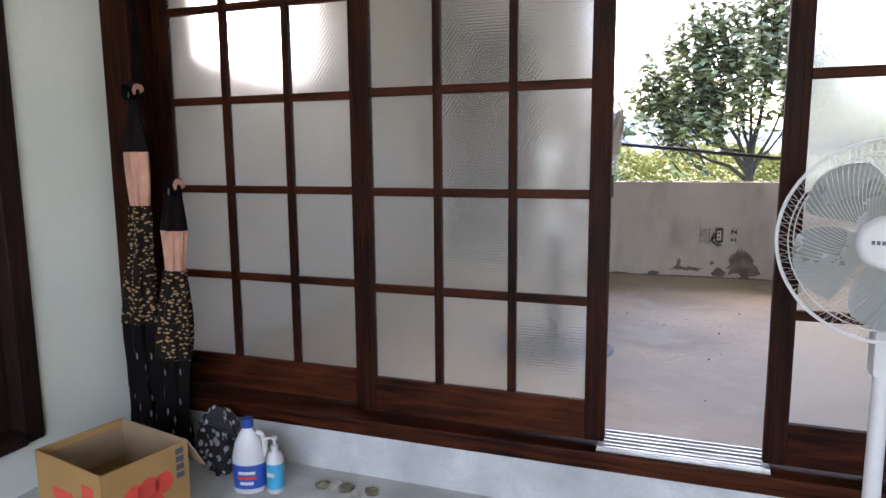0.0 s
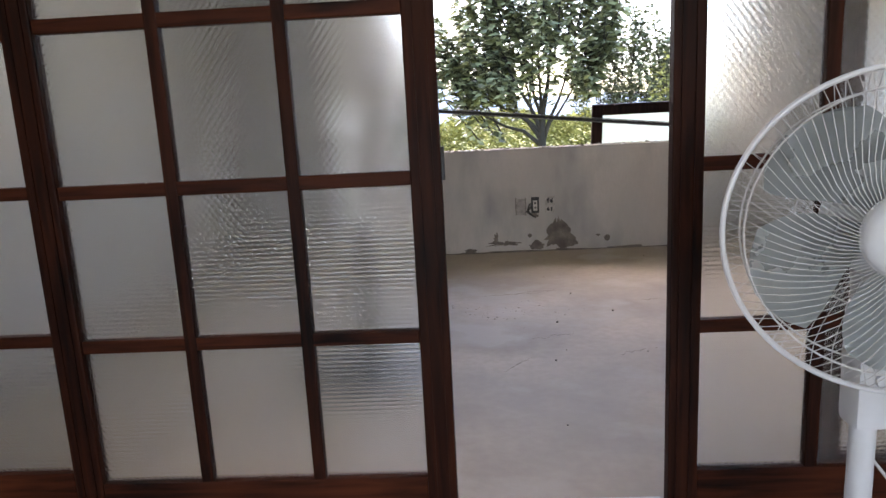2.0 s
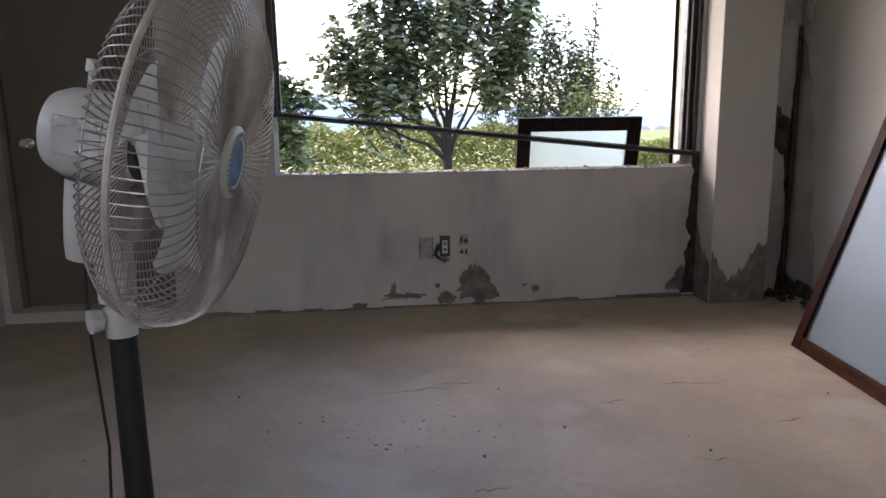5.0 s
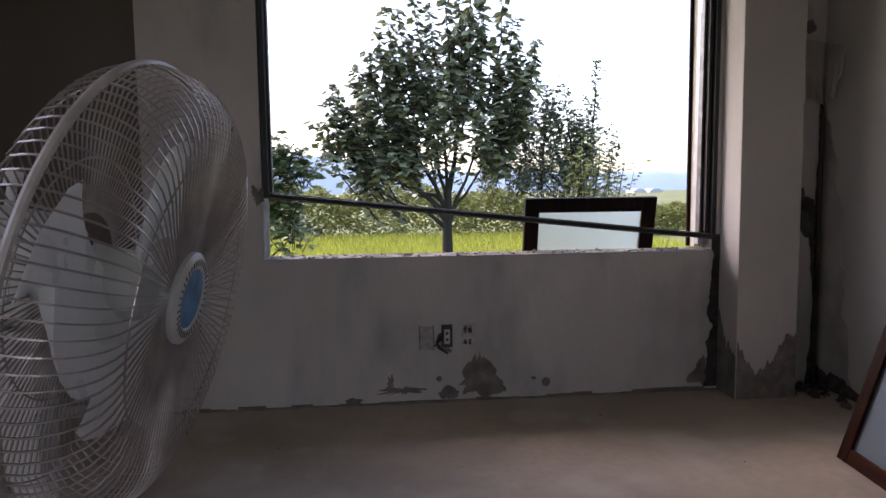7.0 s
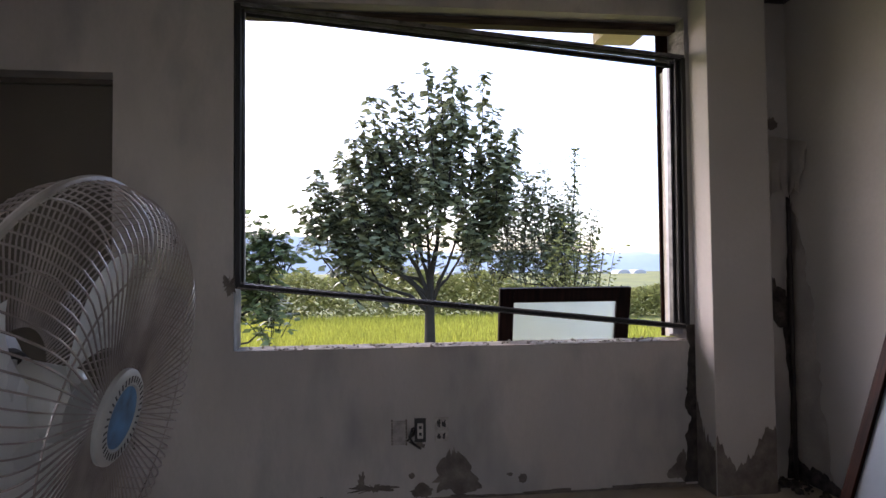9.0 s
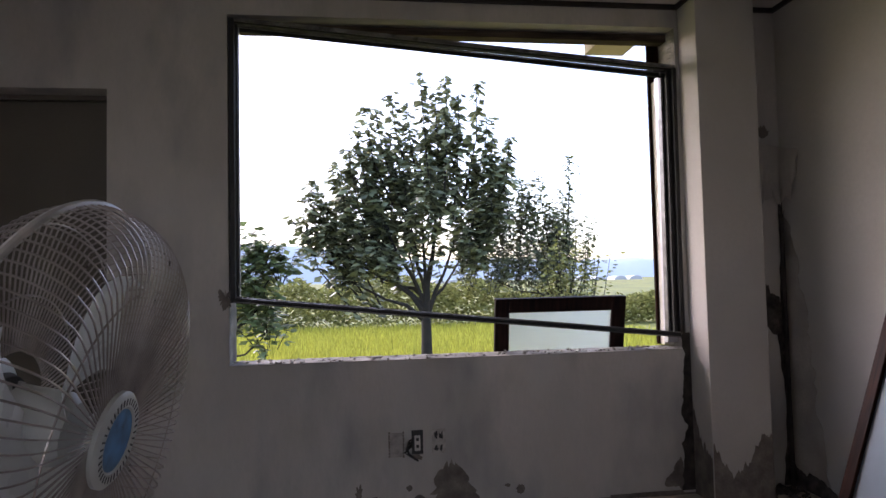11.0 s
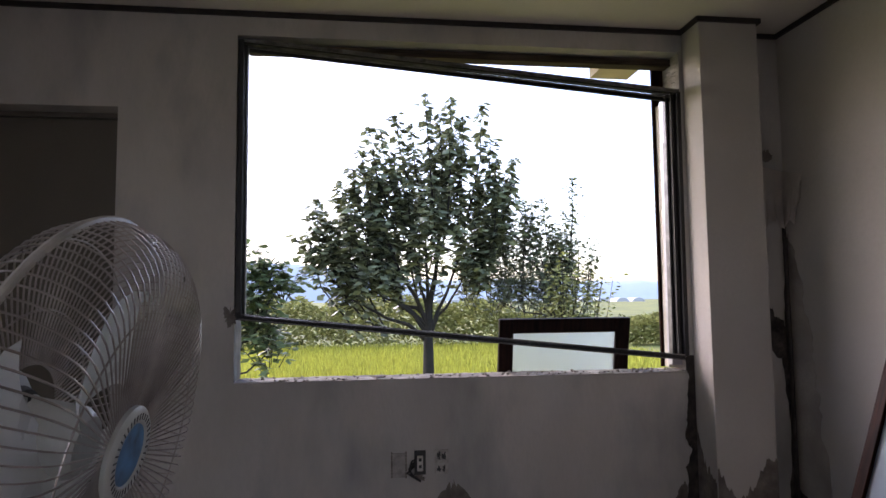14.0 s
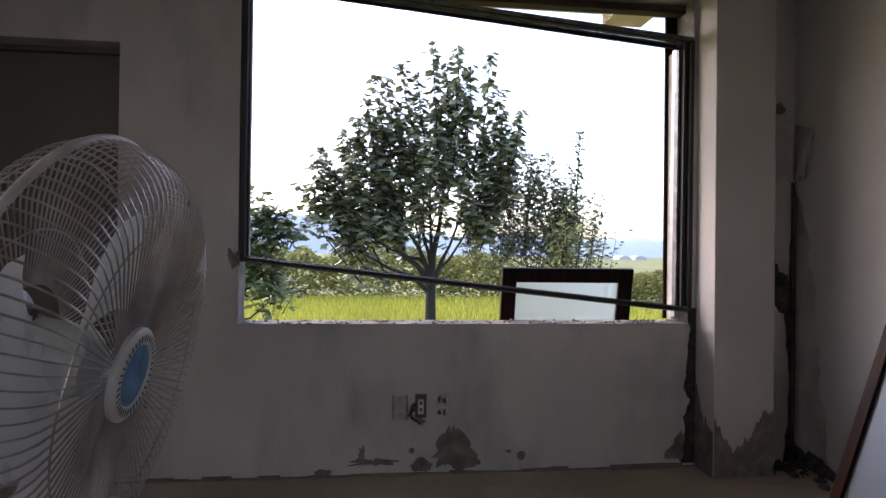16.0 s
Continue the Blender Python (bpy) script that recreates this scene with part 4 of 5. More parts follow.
# torn wallpaper, damp, a pipe and painted shade in the corner by the pillar
bm = bmesh.new()
tube(bm, [(2.425, 5.815, F2), (2.424, 5.815, 1.1), (2.426, 5.815, 1.76)], 0.012, 10)
thing("corner_pipe", bm, mat("brown_stained_pipe", (0.05, 0.04, 0.035), 0.7, spread=0.3, scale=8, bump=0.3), "dark stained pipe standing in the wall corner", "pipe", smooth=True)
PAPER = mat("torn_cream_paper", (0.64, 0.585, 0.53), 0.9, spread=0.06, scale=8, bump=0.2)
# colour of the corner crack, with the corner's shade painted into it
DARK_CORNER = mat("dark_corner_with_shade", (0.075, 0.062, 0.055), 0.95, spread=0.4, scale=16, fine=70, bump=0.7)
rnd = random.Random(12)
bm = bmesh.new()
cols = []
for i in range(25):
    s = i / 24
    if s < 0.6:
        x, y = 2.204 + 0.232 * s / 0.6, 5.828
    else:
        x, y = 2.437, 5.815 - 0.155 * (s - 0.6) / 0.4
    x += -0.004 * math.sin(9 * s)
    lo = 1.815 + 0.022 * math.sin(19 * s) + 0.03 * rnd.random() + (0.05 if i in (0, 1, 11) else 0) + 0.22 * max(0.0, (s - 0.86) / 0.14)
    hi = 2.2 - 0.1 * s
    out = 0.016 + 0.01 * math.sin(2.1 * i)
    cols.append([bm.verts.new((x - out * (1 - q) ** 2 * (s >= 0.6), y - out * (1 - q) ** 2 * (s < 0.6), lo + (hi - lo) * q)) for q in (0, 0.25, 0.5, 0.75, 1)])
for a, b in zip(cols, cols[1:]):
    for k in range(4):
        bm.faces.new((a[k], b[k], b[k + 1], a[k + 1]))
bmesh.ops.solidify(bm, geom=bm.faces[:], thickness=0.003)
thing("torn_wallpaper", bm, PAPER, "torn cream wallpaper hanging loose in the corner", "wallpaper")
patch("damp_stain", 2.345, 5.8395, 2.2, 0.075, 0.07, 43, "small hole in the wallpaper by the pillar", rough=0.6, flat=False)
# blotch and gap also stand for the shade between pillar and corner
patch("damp_stain", 2.335, 5.8395, 1.08, 0.2, 0.3, 41, "dark broken plaster in the corner, partly painted shade", rough=0.5, flat=False, material=DARK_CORNER)
bm = ragged_strip(1.62, (0.06, 0.035, 0.03, 0.06, 0.03, 0.02, 0.03), 23, 0.018)
bm.transform(pose(2.449, 5.8375, F2 + 0.01) @ Matrix.Rotation(radians(-90), 4, "Y"))
structure("damp_stain", bm, DARK_CORNER, "dark crack up the wall corner with shade painted in", "damp stain")
DAMP = mat("damp_grey_plaster", (0.40, 0.36, 0.32), 0.9, spread=0.12, scale=4, fine=60, bump=0.4, dirt=(0.18, 0.155, 0.13), dirt_scale=3, dirt_amount=0.8)
bm = ragged_strip(1.5, (0.02, 0.12, 0.16, 0.2, 0.24, 0.29), 11, 0.05)
bm.transform(pose(XR - 0.0005, 5.838, 1.78) @ Matrix.Rotation(radians(-90), 4, "Z") @ Matrix.Rotation(radians(90), 4, "Y"))
structure("damp_stain", bm, DAMP, "grey damp area where wallpaper is gone", "damp stain")
bm = ragged_strip(0.5, (0.12, 0.09, 0.1, 0.06, 0.03, 0.02), 29, 0.03)
bm.transform(pose(XR - 0.001, 5.835, F2 + 0.004, 0, 0, -90))
structure("damp_stain", bm, DARK_CORNER, "ragged black strip at the foot of the damp wall", "damp stain")
# lumps added for a black shape that is partly shade
bm = bmesh.new()
for i in range(46):
    x, y, q = 2.43 - abs(rnd.gauss(0, 0.09)), 5.82 - abs(rnd.gauss(0, 0.2)), 0.006 + 0.022 * rnd.random() ** 2
    v = bmesh.ops.create_icosphere(bm, subdivisions=1, radius=q, matrix=pose(min(x, 2.44 - q), min(y, 5.83 - q), F2 + q * 0.5, rnd.random() * 90, rnd.random() * 90, 0))["verts"]
    for w in v:
        w.co += Vector((rnd.random() - 0.5, rnd.random() - 0.5, rnd.random() - 0.5)) * q * 0.6
        w.co.z = max(w.co.z, F2 + 0.0005)
thing("corner_dark_lumps", bm, DARK_CORNER, "made-up dark lumps for a shadowed shape in the damp corner", "rubble", kind="stuff")

# ---- hall things ----
# open cardboard box
cb = empty("cardboard_box", pose(-1.757, 1.60, 0.0, 0, 0, -12), "open brown cardboard fruit box with red print", "box")
W, D, H, T = 0.37, 0.31, 0.30, 0.005
part("panel", boxed(-W / 2, W / 2, -D / 2, -D / 2 + T, 0, H), CARD_PRINT, cb, "orange printed front")
part("panel", boxed(-W / 2, W / 2, D / 2 - T, D / 2, 0, H), CARD, cb)
part("panel", boxed(-W / 2, -W / 2 + T, -D / 2 + T, D / 2 - T, 0, H), CARD_PRINT, cb)
part("panel", boxed(W / 2 - T, W / 2, -D / 2 + T, D / 2 - T, 0, H), CARD_PRINT, cb)
part("bottom", boxed(-W / 2 + T, W / 2 - T, -D / 2 + T, D / 2 - T, 0.001, 0.006), CARD, cb)
for a, b, c, d in ((-0.09, 0.02, 0.16, 0.2), (-0.07, 0.05, 0.1, 0.15), (0.08, 0.14, 0.2, 0.25)):
    part("print", boxed(a, b, -D / 2 - 0.001, -D / 2 - 0.0002, c, d), RED_PRINT, cb, "red print")
for k, (a, r) in enumerate(((-0.05, 0.035), (0.0, 0.04), (0.055, 0.036), (0.02, 0.03))):
    bm = lathe(bmesh.new(), [(0, 0.0), (r, 0.0), (r * 0.98, 0.001)], 20, pose(W / 2 + 0.0006, a, 0.19 - 0.05 * (k == 3), 0, 90, 0))
    part("print", bm, RED_PRINT, cb, "round red print")
for k in range(4):
    part("print", boxed(W / 2 + 0.0002, W / 2 + 0.001, 0.105, 0.135, 0.18 + 0.028 * k, 0.20 + 0.028 * k), INK, cb, "dark lettering bars")
flap = boxed(-W / 2, W / 2, -0.002, 0.002, 0, 0.13)
flap.transform(pose(0, D / 2, H - 0.004) @ Matrix.Rotation(radians(-150), 4, "X"))
part("flap", flap, CARD, cb)
flap = boxed(-0.002, 0.002, -D / 2, D / 2, 0, 0.13)
flap.transform(pose(-W / 2, 0, H - 0.004) @ Matrix.Rotation(radians(172), 4, "Y"))
part("flap", flap, CARD, cb)

# bleach bottle with a handle
bl = empty("bleach_bottle", pose(-1.49, 1.97, 0, 0, 0, 20), "white plastic bleach bottle with a blue label and cap", "bottle")
bm = bmesh.new()
prof = [(0, 0.0), (0.058, 0.002), (0.062, 0.012), (0.062, 0.125), (0.060, 0.15), (0.050, 0.19), (0.034, 0.225), (0.019, 0.245), (0.019, 0.252), (0, 0.252)]
lathe(bm, prof, 32, Matrix.Diagonal((1, 0.72, 1, 1)))
part("body", bm, WHITE, bl, smooth=True)
part("label", lathe(bmesh.new(), [(0.0624, 0.022), (0.0632, 0.024), (0.0632, 0.112), (0.0624, 0.114)], 32, Matrix.Diagonal((1, 0.73, 1, 1))), LABEL_BLUE, bl, "blue label", True)
for z, w, c in ((0.085, 0.026, WHITE), (0.066, 0.03, RED_PRINT), (0.045, 0.02, WHITE)):
    bm = bmesh.new()
    pts = [(0.0634 * math.sin(a), -0.0634 * 0.735 * math.cos(a)) for a in np.linspace(-w / 0.05, w / 0.05, 9)]
    lo = [bm.verts.new((x, y, z - 0.006)) for x, y in pts]
    hi = [bm.verts.new((x, y, z + 0.006)) for x, y in pts]
    for i in range(8):
        bm.faces.new((lo[i], lo[i + 1], hi[i + 1], hi[i]))
    part("print", bm, c, bl, "printed band")
part("handle", tube(bmesh.new(), [(0.030, 0, 0.228), (0.05, 0, 0.222), (0.062, 0, 0.19), (0.062, 0, 0.155), (0.054, 0, 0.135)], 0.010, 10), WHITE, bl, smooth=True)
part("cap", lathe(bmesh.new(), [(0.021, 0.250), (0.022, 0.252), (0.021, 0.282), (0.018, 0.285), (0, 0.285)], 24), CAP_BLUE, bl, "dark blue screw cap", True)

pb = empty("pump_bottle", pose(-1.39, 1.99, 0), "small white pump bottle with a cyan label", "bottle")
part("body", lathe(bmesh.new(), [(0, 0), (0.030, 0.002), (0.032, 0.01), (0.032, 0.13), (0.026, 0.15), (0.012, 0.16), (0.012, 0.17), (0, 0.17)], 28), WHITE, pb, smooth=True)
part("label", lathe(bmesh.new(), [(0.0323, 0.02), (0.0328, 0.022), (0.0328, 0.115), (0.0323, 0.117)], 28), LABEL_CYAN, pb, "cyan label", True)
part("print", boxed(-0.016, 0.016, -0.0342, -0.0325, 0.07, 0.085), WHITE, pb, "white print")
pump = lathe(bmesh.new(), [(0.014, 0.168), (0.014, 0.182), (0.005, 0.185), (0.005, 0.205), (0.012, 0.207), (0.012, 0.216), (0, 0.217)], 18)
tube(pump, [(0, 0, 0.211), (-0.02, -0.012, 0.212), (-0.032, -0.02, 0.205)], 0.005, 8)
part("pump", pump, WHITE, pb, smooth=True)

# crumpled grey plastic bag against the kerb
bm = bmesh.new()
for q in bmesh.ops.create_icosphere(bm, subdivisions=4, radius=0.1)["verts"]:
    p = q.co.copy()
    q.co = Vector((p.x * (0.8 - 2.2 * p.z), p.y * 0.55, (p.z + 0.1) * 1.1)) + Vector(noise.noise_vector(p * 13)) * 0.045 + Vector(noise.noise_vector(p * 34)) * 0.022
    q.co.z = max(0.001, q.co.z)
bm.transform(pose(-1.70, 2.05, 0) @ Matrix.Diagonal((1.0, 0.95, 1.15, 1)))
thing("plastic_bag", bm, print_cloth("grey_printed_plastic", (0.03, 0.03, 0.035), (0.34, 0.34, 0.38), 34, 0.3, 0.8), "crumpled grey printed plastic bag by the kerb", "bag", smooth=True)

# small litter by the kerb
rnd = random.Random(5)
for i in range(5):
    bm = bmesh.new()
    x, y = -1.24 + 0.05 * i, 2.05 + 0.04 * rnd.random()
    s = 0.018 + 0.012 * rnd.random()
    for q in bmesh.ops.create_icosphere(bm, subdivisions=2, radius=s)["verts"]:
        q.co += Vector(noise.noise_vector(q.co * 60 + Vector((i, 0, 0)))) * s * 0.5
        q.co = Vector((q.co.x, q.co.y, max(0, q.co.z * 0.5 + s * 0.3))) + Vector((x, y, 0.0))
    thing("crumpled_foil", bm, ALU if i % 2 else mat("olive_scrap", (0.13, 0.12, 0.08), 0.6, spread=0.3, scale=20), "small crumpled scrap on the cement floor", "litter", "scraps by the kerb")


def hanging(name, x, y, ztop, zlow, width, seed, label, shift, strap=0.0):
    """A narrow gathered cloth: tied top, black band, pink band, spotted print, dark flecked tail."""
    rnd = random.Random(seed)
    g = empty(name, pose(x, y, zlow), label, "drape", "gathered drapes in the corner")
    total = ztop - zlow
    bands = [("tie", 0.94, 1.0, BLACK_CLOTH, 0.35, 0.45), ("upper_band", 0.82, 0.94, BLACK_CLOTH, 0.42, 0.75), ("pink_band", 0.68, 0.82, PINK_CLOTH, 0.72, 0.62),
             ("spotted_band", 0.36, 0.68, LEOPARD, 0.75, 1.1), ("tail", 0.0, 0.36, DARK_PRINT, 1.05, 1.25)]
    for nm, lo, hi, ma, w_hi, w_lo in bands:
        bm = bmesh.new()
        rings = []
        for i in range(9):
            s = i / 8
            z = (lo + (hi - lo) * s) * total
            w = width / 2 * (w_lo + (w_hi - w_lo) * s)
            ring = []
            for k in range(28):
                a = 2 * math.pi * k / 28
                fold = 1 + 0.22 * math.sin(5 * a + seed + z * 2) + 0.14 * math.sin(9 * a + z * 7 + seed) + 0.12 * math.sin(z * 11 + seed)
                ring.append(bm.verts.new((w * fold * math.cos(a) + 0.012 * math.sin(z * 6 + seed * 2) + shift * (z / total) ** 2, 0.55 * w * fold * math.sin(a), z)))
            rings.append(ring)
        for r, s in zip(rings, rings[1:]):
            for k in range(28):
                bm.faces.new((r[k], r[(k + 1) % 28], s[(k + 1) % 28], s[k]))
        bm.faces.new(rings[0][::-1])
        bm.faces.new(rings[-1])
        part(nm, bm, ma, g, {"pink_band": "dusty pink band", "spotted_band": "brown spotted print"}.get(nm, ""), True)
    if strap:
        b = bmesh.new()
        rows = [[b.verts.new((shift + 0.004 * math.sin(7 * q) + e * (0.02 + 0.006 * math.sin(11 * q)), 0.01 * math.sin(5 * q), total * 0.985 + strap * q)) for e in (-1, 0, 1)] for q in np.linspace(0, 1, 12)]
        for p, q in zip(rows, rows[1:]):
            for c in range(2):
                b.faces.new((p[c], q[c], q[c + 1], p[c + 1]))
        bmesh.ops.solidify(b, geom=b.faces[:], thickness=0.006)
        part("strap", b, BLACK_CLOTH, g, "long black hanging strap", True)
    for k, (ang, ma) in enumerate(((25, PINK_CLOTH), (160, BLACK_CLOTH), (-35, BLACK_CLOTH), (200, DARK_PRINT))):
        b = bmesh.new()
        rows = []
        for i in range(6):
            s = i / 5
            r, hw = 0.055 * s, 0.004 + 0.017 * math.sin(math.pi * (0.12 + 0.8 * s))
            rows.append([b.verts.new((r, 0.006 * math.sin(3 * s + k), q * hw + 0.006 * math.sin(5 * s))) for q in (-1, 0, 1)])
        for p, q in zip(rows, rows[1:]):
            for c in range(2):
                b.faces.new((p[c], q[c], q[c + 1], p[c + 1]))
        bmesh.ops.solidify(b, geom=b.faces[:], thickness=0.003)
        b.transform(pose(0.012 + shift * 0.95, -0.03, total * 0.97) @ Matrix.Rotation(radians(-ang), 4, "Y"))
        part("ribbon", b, ma, g, smooth=True)
    return g


hanging("gathered_drape", -2.09, 2.10, 1.55, 0.02, 0.125, 1, "narrow dark drape with spotted and pink bands, tied on top", 0.06, 0.75)
hanging("gathered_drape", -1.945, 2.10, 1.17, 0.02, 0.135, 2, "shorter dark drape with spotted and pink bands, tied on top", 0.085)

# ---- outside ----
GROUND = -0.40
gm = mat("field_ground", (0.2, 0.21, 0.05), 0.95, spread=0.2, scale=0.15, fine=8, bump=0.5, dirt=(0.11, 0.13, 0.05), dirt_scale=0.05, dirt_amount=0.6)
bm = bmesh.new()
v = [bm.verts.new((x, y, GROUND)) for x, y in ((-2500, -500), (2500, -500), (2500, 3200), (-2500, 3200))]
bm.faces.new(v)
structure("ground", bm, gm, "yellow-green rice field reaching to the hills", "ground")
structure("foundation", boxed(-2.4, 2.65, 2.41, 6.03, GROUND, -0.101), KERB, "grey cement footing of the house", "foundation")
structure("foundation", boxed(-2.4, 2.8, -3.2, 2.41, GROUND, -0.121), KERB, "grey cement footing of the house", "foundation")


def leaf_quads(bm_v, bm_f, p, d, n, length, width):
    """One folded leaf: two quads along d."""
    s = d.cross(n).normalized() * width / 2
    i = len(bm_v)
    mid = p + d * length * 0.45
    bm_v += [p, mid + s - n * width * 0.15, p + d * length - n * length * 0.12, mid - s - n * width * 0.15, mid]
    bm_f += [(i, i + 1, i + 4), (i + 1, i + 2, i + 4), (i + 2, i + 3, i + 4), (i + 3, i, i + 4)]


def leaf_mesh(name, vs, fs, material, parent, label=""):
    me = bpy.data.meshes.new(name)
    me.from_pydata([tuple(v) for v in vs], [], fs)
    me.materials.append(material)
    ob = new(name, me)
    ob.parent = parent
    return tagged(ob, label)


def shoot_leaves(vs, fs, rnd, p0, p1, count, length, spread=0.05, droop=0.5):
    d = p1 - p0
    for i in range(count):
        s = (i + rnd.random()) / count
        p = p0 + d * s + Vector((rnd.gauss(0, spread), rnd.gauss(0, spread), rnd.gauss(0, spread * 0.5)))
        a = rnd.random() * 2 * math.pi
        way = Vector((math.cos(a), math.sin(a), 0.35 - droop * (0.6 + rnd.random()))).normalized()
        n = (Vector((0, 0, 1)) - way * way.z + Vector((rnd.gauss(0, 0.35), rnd.gauss(0, 0.35), 0))).normalized()
        leaf_quads(vs, fs, p, way, n, length * (0.7 + 0.5 * rnd.random()), length * 0.62)


def tree(name, x, y, fork, crown, shoots, leaf_len, leaves_per, material, label, seed, trunk_r=0.14, lean=0.0, upright=1.0, spires=()):
    """Tapered trunk, limbs to the crown's parts, and upright leafy shoots filling the lobes (cx, cy, cz, rx, rz)."""
    rnd = random.Random(seed)
    t = empty(name, pose(x, y, GROUND), label, "tree")
    bark = bmesh.new()
    fk = Vector((lean, 0, fork - GROUND))
    tall = max(c[2] + c[4] * 0.3 for c in crown) - GROUND
    lead = Vector((lean + 0.12 * trunk_r / 0.085, 0, fk.z + (tall - fk.z) * 0.45))
    tube(bark, [(0, 0, 0), (lean * 0.4, 0, fk.z * 0.5), tuple(fk), tuple(fk.lerp(lead, 0.5) - Vector((0.05, 0, 0))), tuple(lead), (lead.x + 0.1, 0, tall - 0.3)],
         [trunk_r * 1.25, trunk_r, trunk_r * 0.85, trunk_r * 0.6, trunk_r * 0.4, 0.012], 12)
    vs, fs = [], []
    twigs = bmesh.new()
    for cx, cy, cz, rx, rz in crown:
        c = Vector((cx - x, cy - y, cz - GROUND))
        for _ in range(1):
            off = Vector((rnd.gauss(0, rx * 0.3), rnd.gauss(0, rx * 0.3), 0))
            low = fk.lerp(lead, (0.4 if spires else 0.75) * rnd.random() if c.z > fk.z + 0.6 else 0.05)
            mid = low.lerp(c, 0.5) + off * 0.5 + Vector((0, 0, -0.12 * rz))
            limb = tube(bmesh.new(), [low - Vector((0, 0, 0.08)), low.lerp(mid, 0.5) + Vector((0, 0, 0.06)), mid, c + off, c + off + Vector((0, 0, rz * 0.4))],
                        [trunk_r * 0.5, trunk_r * 0.36, trunk_r * 0.26, trunk_r * 0.16, 0.01], 7)
            part("limb", limb, BARK, t, smooth=True)
        for _ in range(max(14, int(shoots * rx * rz))):
            while True:
                q = Vector((rnd.uniform(-1, 1), rnd.uniform(-1, 1), rnd.uniform(-1, 1)))
                if 0.15 < q.length < 1:
                    break
            p = c + Vector((q.x * rx, q.y * rx * 0.9, q.z * rz))
            h = (0.30 + 0.35 * rnd.random()) * upright * (1.5 if q.z > 0.4 else 1.0)
            e = p + Vector((q.x * 0.22, q.y * 0.22, h))
            tube(twigs, [p - Vector((q.x * 0.1, q.y * 0.1, 0.12)), p, e], [0.008, 0.006, 0.003], 4, caps=False)
            shoot_leaves(vs, fs, rnd, p, e, int(leaves_per * h / (0.45 * upright)), leaf_len)
    # long upright shoots that stand out of the crown: (x, z) of the tip
    for sx, sz in spires:
        tip = Vector((sx - x + rnd.gauss(0, 0.03), rnd.uniform(-0.35, 0.35), sz + 0.12 - GROUND))
        foot = Vector((tip.x * (0.62 if leaf_len > 0.2 else 0.38) + 0.12, tip.y * 0.5, tip.z - rnd.uniform(1.5, 2.1)))
        bend = foot.lerp(tip, 0.5) + Vector((tip.x * 0.10, 0, -0.05))
        tube(twigs, [foot, bend, tip], [0.02, 0.012, 0.004], 5, caps=False)
        for a, b, size, n_leaf in ((foot, bend, 1.05, 26), (bend, bend.lerp(tip, 0.6), 1.0, 24), (bend.lerp(tip, 0.6), tip, 0.8, 25)):
            shoot_leaves(vs, fs, rnd, a, b, int(n_leaf * (0.24 / leaf_len) ** 0.9), leaf_len * size, 0.035 if leaf_len > 0.2 else 0.075, 0.6)
    part("trunk", bark, BARK, t, smooth=True)
    part("twig_work", twigs, BARK, t, smooth=True, kind="stuff")
    leaf_mesh("crown", vs, fs, material, t, "dense drooping green leaves")
    return t


rnd = random.Random(31)
SPIRES = [(0.2, 4.41), (0.7, 4.76), (1.23, 4.98), (1.71, 5.09), (2.22, 4.9), (2.49, 3.85), (2.8, 3.86), (-0.66, 3.14), (-0.36, 3.25), (-0.85, 2.5), (0.45, 4.45), (0.95, 4.6), (1.47, 4.75), (1.95, 4.7), (-0.05, 3.7), (2.35, 4.2),
          (-0.75, 2.8), (-0.5, 2.7), (0.0, 4.05), (2.65, 3.5)]
SPIRES += [(x, 4.5 - 0.55 * abs(x - 1.5) - 0.9 * rnd.random()) for x in (rnd.uniform(-0.3, 2.6) for _ in range(24))]
tree("broadleaf_tree", 1.25, 14.0, 0.78,
     [(1.05, 14.0, 2.35, 0.9, 0.7), (0.1, 13.9, 2.0, 0.7, 0.55), (1.35, 14.1, 3.05, 0.85, 0.6), (0.6, 14.0, 2.85, 0.6, 0.6), (2.0, 14.0, 2.5, 0.7, 0.75), (-0.5, 14.0, 2.05, 0.3, 0.3),
      (0.2, 13.9, 1.6, 0.6, 0.25), (1.85, 14.0, 1.75, 0.6, 0.35), (-0.2, 14.0, 1.5, 0.25, 0.22)],
     40, 0.215, 17, LEAF, "leafy green broadleaf tree with a forked trunk in the field", 7, 0.1, spires=SPIRES)
tree("slender_tree", 3.75, 14.6, 0.95,
     [(3.0, 14.6, 1.85, 0.65, 0.65), (3.7, 14.6, 1.6, 0.4, 0.45), (2.75, 14.6, 2.4, 0.35, 0.45), (4.1, 14.6, 1.75, 0.3, 0.4), (2.4, 14.5, 1.5, 0.5, 0.45), (3.3, 14.6, 1.3, 0.6, 0.25)],
     150, 0.135, 16, LEAF_FINE, "slender small-leaved tree with upright shoots", 9, 0.05, 0.1, 1.1,
     spires=((4.08, 3.62), (4.02, 3.0), (3.5, 3.3), (3.35, 2.9), (2.9, 3.9), (2.75, 3.4), (4.66, 2.48), (4.5, 2.2), (4.35, 2.5), (3.75, 2.6), (3.15, 3.2), (3.9, 2.4)))
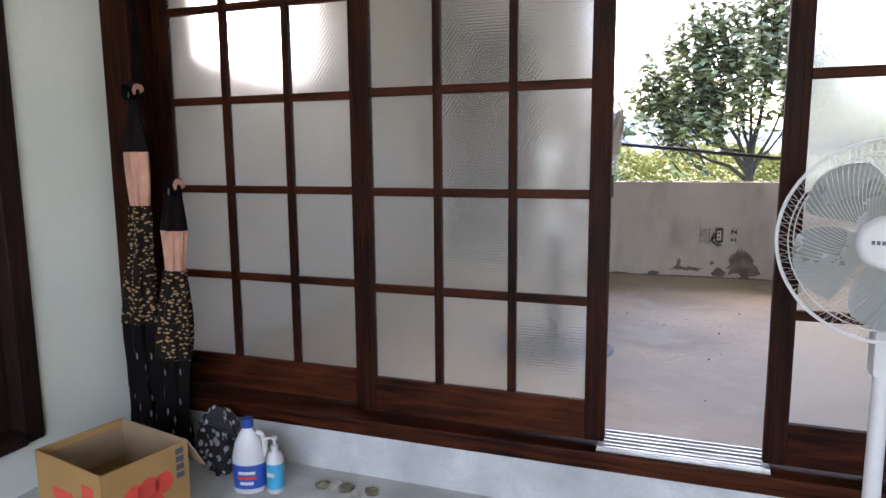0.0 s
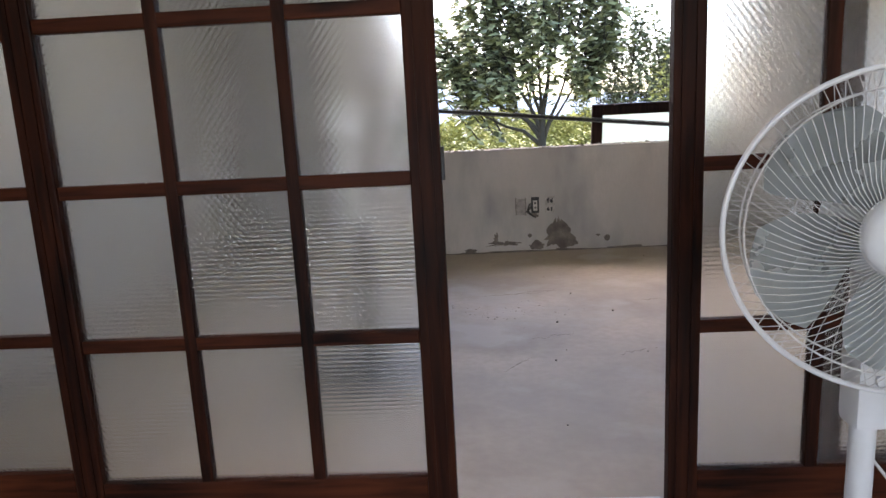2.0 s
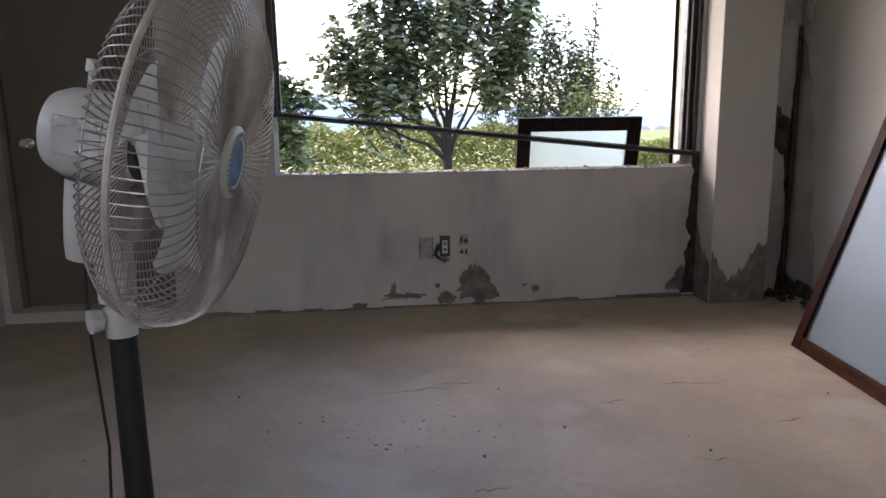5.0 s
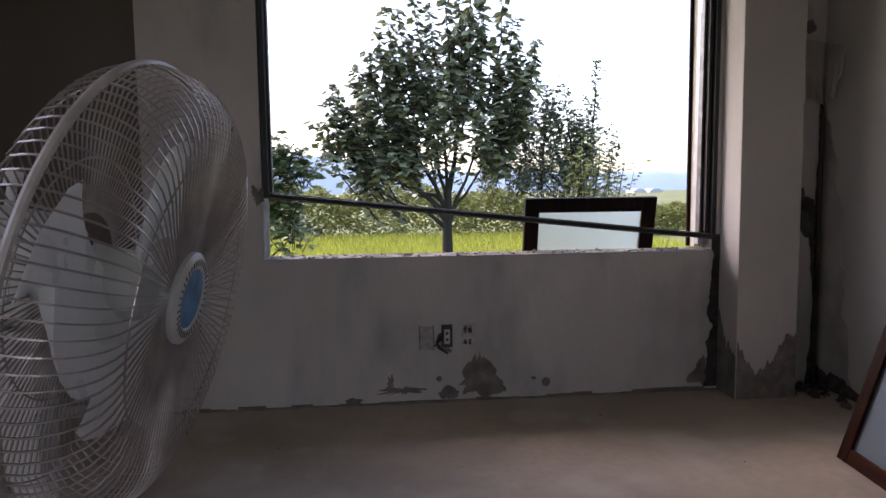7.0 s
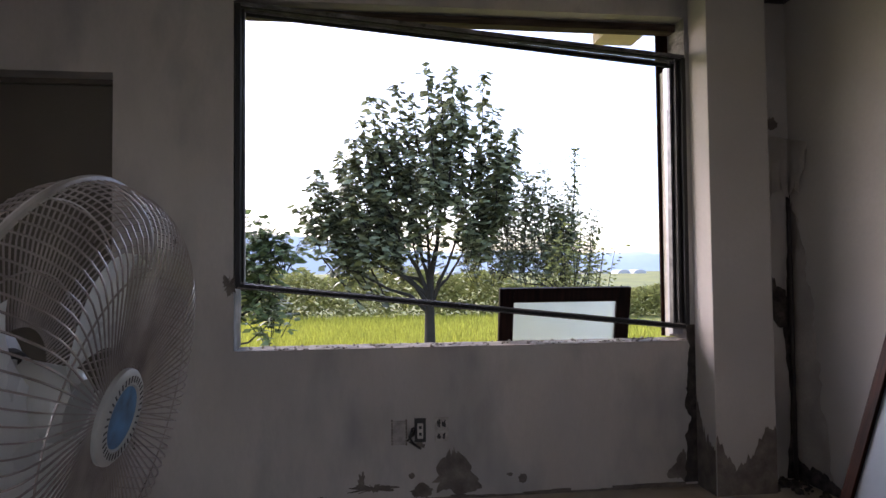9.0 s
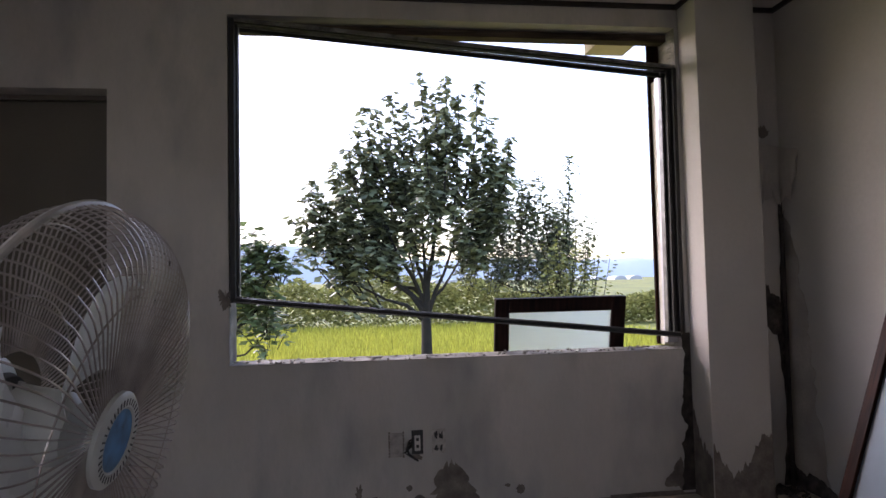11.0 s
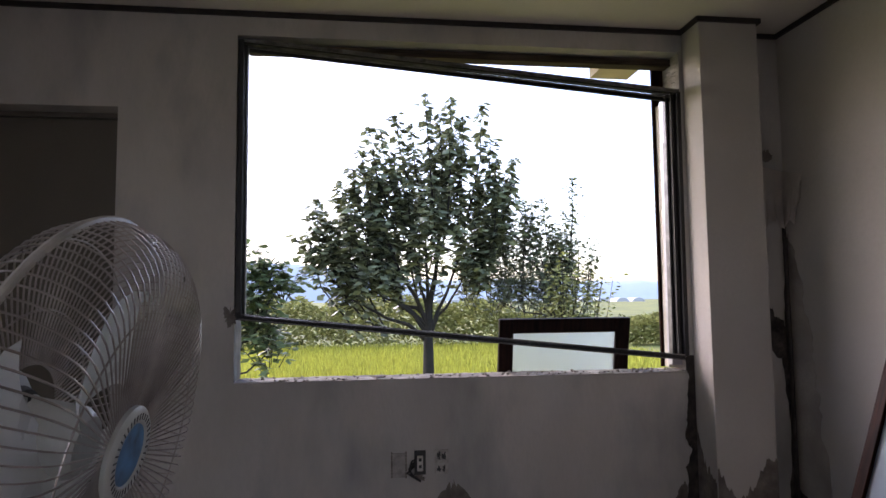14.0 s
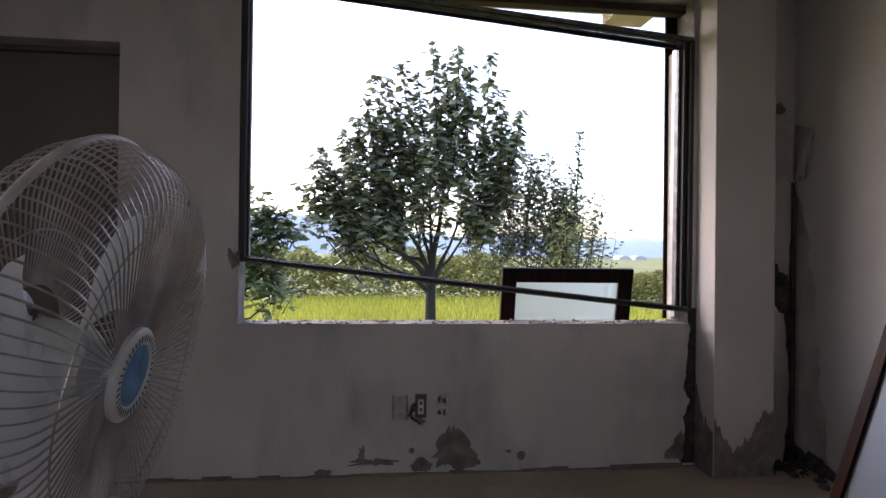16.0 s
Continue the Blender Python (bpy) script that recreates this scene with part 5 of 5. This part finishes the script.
tree("leafy_shrub", -1.75, 11.5, 0.3, [(-1.75, 11.5, 1.3, 0.5, 0.5), (-1.25, 11.4, 1.72, 0.3, 0.24), (-0.98, 11.4, 1.6, 0.18, 0.14), (-1.15, 11.4, 0.75, 0.3, 0.4), (-2.1, 11.5, 1.5, 0.5, 0.45), (-1.3, 11.4, 1.2, 0.3, 0.3)], 150, 0.16, 13, LEAF_SHRUB,
     "dark green leafy shrub beside the house", 13, 0.05, 0.0, 0.5)
tree("leafy_shrub", 3.3, 12.0, 0.2, [(3.3, 12.0, 0.7, 0.5, 0.5), (3.1, 12.0, 1.05, 0.2, 0.25)], 190, 0.1, 16, LEAF_HEDGE, "yellow-green shrub beside the window", 17, 0.03)

# hedge at the field's far edge
rnd = random.Random(21)
vs, fs = [], []
for i in range(32000):
    x = rnd.uniform(-12, 24)
    top = 1.55 - 0.8 * min(1, max(0, (x - 4.5) / 3)) + 0.4 * noise.noise((x * 0.45, 0, 0)) + 0.3 * noise.noise((x * 1.7, 3, 0))
    p = Vector((x, 27.6 + rnd.gauss(0, 0.5), GROUND + (top + 0.35) * rnd.random() ** 0.7))
    a = rnd.random() * 6.283
    way = Vector((math.cos(a), math.sin(a), rnd.uniform(-0.5, 0.9))).normalized()
    leaf_quads(vs, fs, p, way, way.orthogonal().normalized(), 0.2 * (0.6 + 0.7 * rnd.random()), 0.1)
me = bpy.data.meshes.new("hedge")
me.from_pydata([tuple(v) for v in vs], [], fs)
me.materials.append(LEAF_HEDGE)
tagged(new("hedge", me), "wild yellow-green hedge at the field's edge", "hedge", kind="stuff")

# standing grass of the field near the house
vs, fs = [], []
for i in range(26000):
    p = Vector((rnd.uniform(-7, 9), rnd.uniform(14.5, 27.0), GROUND))
    h = 0.22 + 0.16 * rnd.random()
    a = rnd.random() * 6.283
    s = Vector((math.cos(a), math.sin(a), 0)) * 0.03
    k = Vector((rnd.gauss(0, 0.08), rnd.gauss(0, 0.08), h))
    i0 = len(vs)
    vs += [p - s, p + s, p + k]
    fs += [(i0, i0 + 1, i0 + 2)]
me = bpy.data.meshes.new("field_grass")
me.from_pydata([tuple(v) for v in vs], [], fs)
me.materials.append(GRASS)
tagged(new("field_grass", me), "bright yellow-green standing rice grass", "grass", kind="stuff")

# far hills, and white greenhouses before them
# blue base and a faint emission paint the air's haze onto the hills
hills_haze_glow = mat("hills_painted_haze", (0.22, 0.27, 0.31), 1.0, spread=0.06, scale=0.004, fine=0.03, bump=0.0)
hz = hills_haze_glow.node_tree.nodes["Principled BSDF"]
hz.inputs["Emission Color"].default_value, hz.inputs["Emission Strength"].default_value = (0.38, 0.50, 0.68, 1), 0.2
bm = bmesh.new()
prev = None
for i in range(181):
    x = -2200 + 4700 * i / 180
    h = 78 + 75 * math.exp(-((x + 380) / 430) ** 2) + 16 * noise.noise((x * 0.003, 2, 0)) + 6 * noise.noise((x * 0.012, 2, 1))
    row = [bm.verts.new((x, 2400, GROUND)), bm.verts.new((x, 2480, h * 0.75)), bm.verts.new((x, 2560, h)), bm.verts.new((x, 2900, GROUND))]
    if prev:
        for k in range(3):
            bm.faces.new((prev[k], row[k], row[k + 1], prev[k + 1]))
    prev = row
thing("hills", bm, hills_haze_glow, "wooded hills on the horizon with painted blue haze", "hills", kind="structure", smooth=True)
for i, (x, y, w) in enumerate(((128, 420, 9), (139, 421, 9), (150, 420, 9), (161, 422, 9), (176, 424, 9), (187, 424, 9), (60, 480, 10), (72, 482, 10))):
    bm = bmesh.new()
    prof = [(w / 2 * math.cos(a), 2.6 * math.sin(a)) for a in np.linspace(0, math.pi, 13)]
    a = [bm.verts.new((x + u, y, GROUND + v)) for u, v in prof]
    b = [bm.verts.new((x + u, y + 14, GROUND + v)) for u, v in prof]
    for k in range(12):
        bm.faces.new((a[k], a[k + 1], b[k + 1], b[k]))
    bm.faces.new(a)
    bm.faces.new(b[::-1])
    thing("greenhouse", bm, WHITE, "far white arched plastic greenhouse in the fields", "greenhouse", "far greenhouses", smooth=True)

# bracket over the window carries an unseen overhang, added to shade the floor
structure("eave", boxed(-2.7, 2.95, 5.95, 7.25, 3.25, 3.36, 0.004), CEILING, "unseen roof overhang added to shade the sunroom floor", "eave")
structure("eave", boxed(1.6, 1.873, 6.045, 6.644, 2.945, 3.249, 0.004), mat("yellowed_eave_paint", (0.55, 0.44, 0.28), 0.7, spread=0.06, scale=5, bump=0.1), "yellowed underside of a roof bracket", "eave")
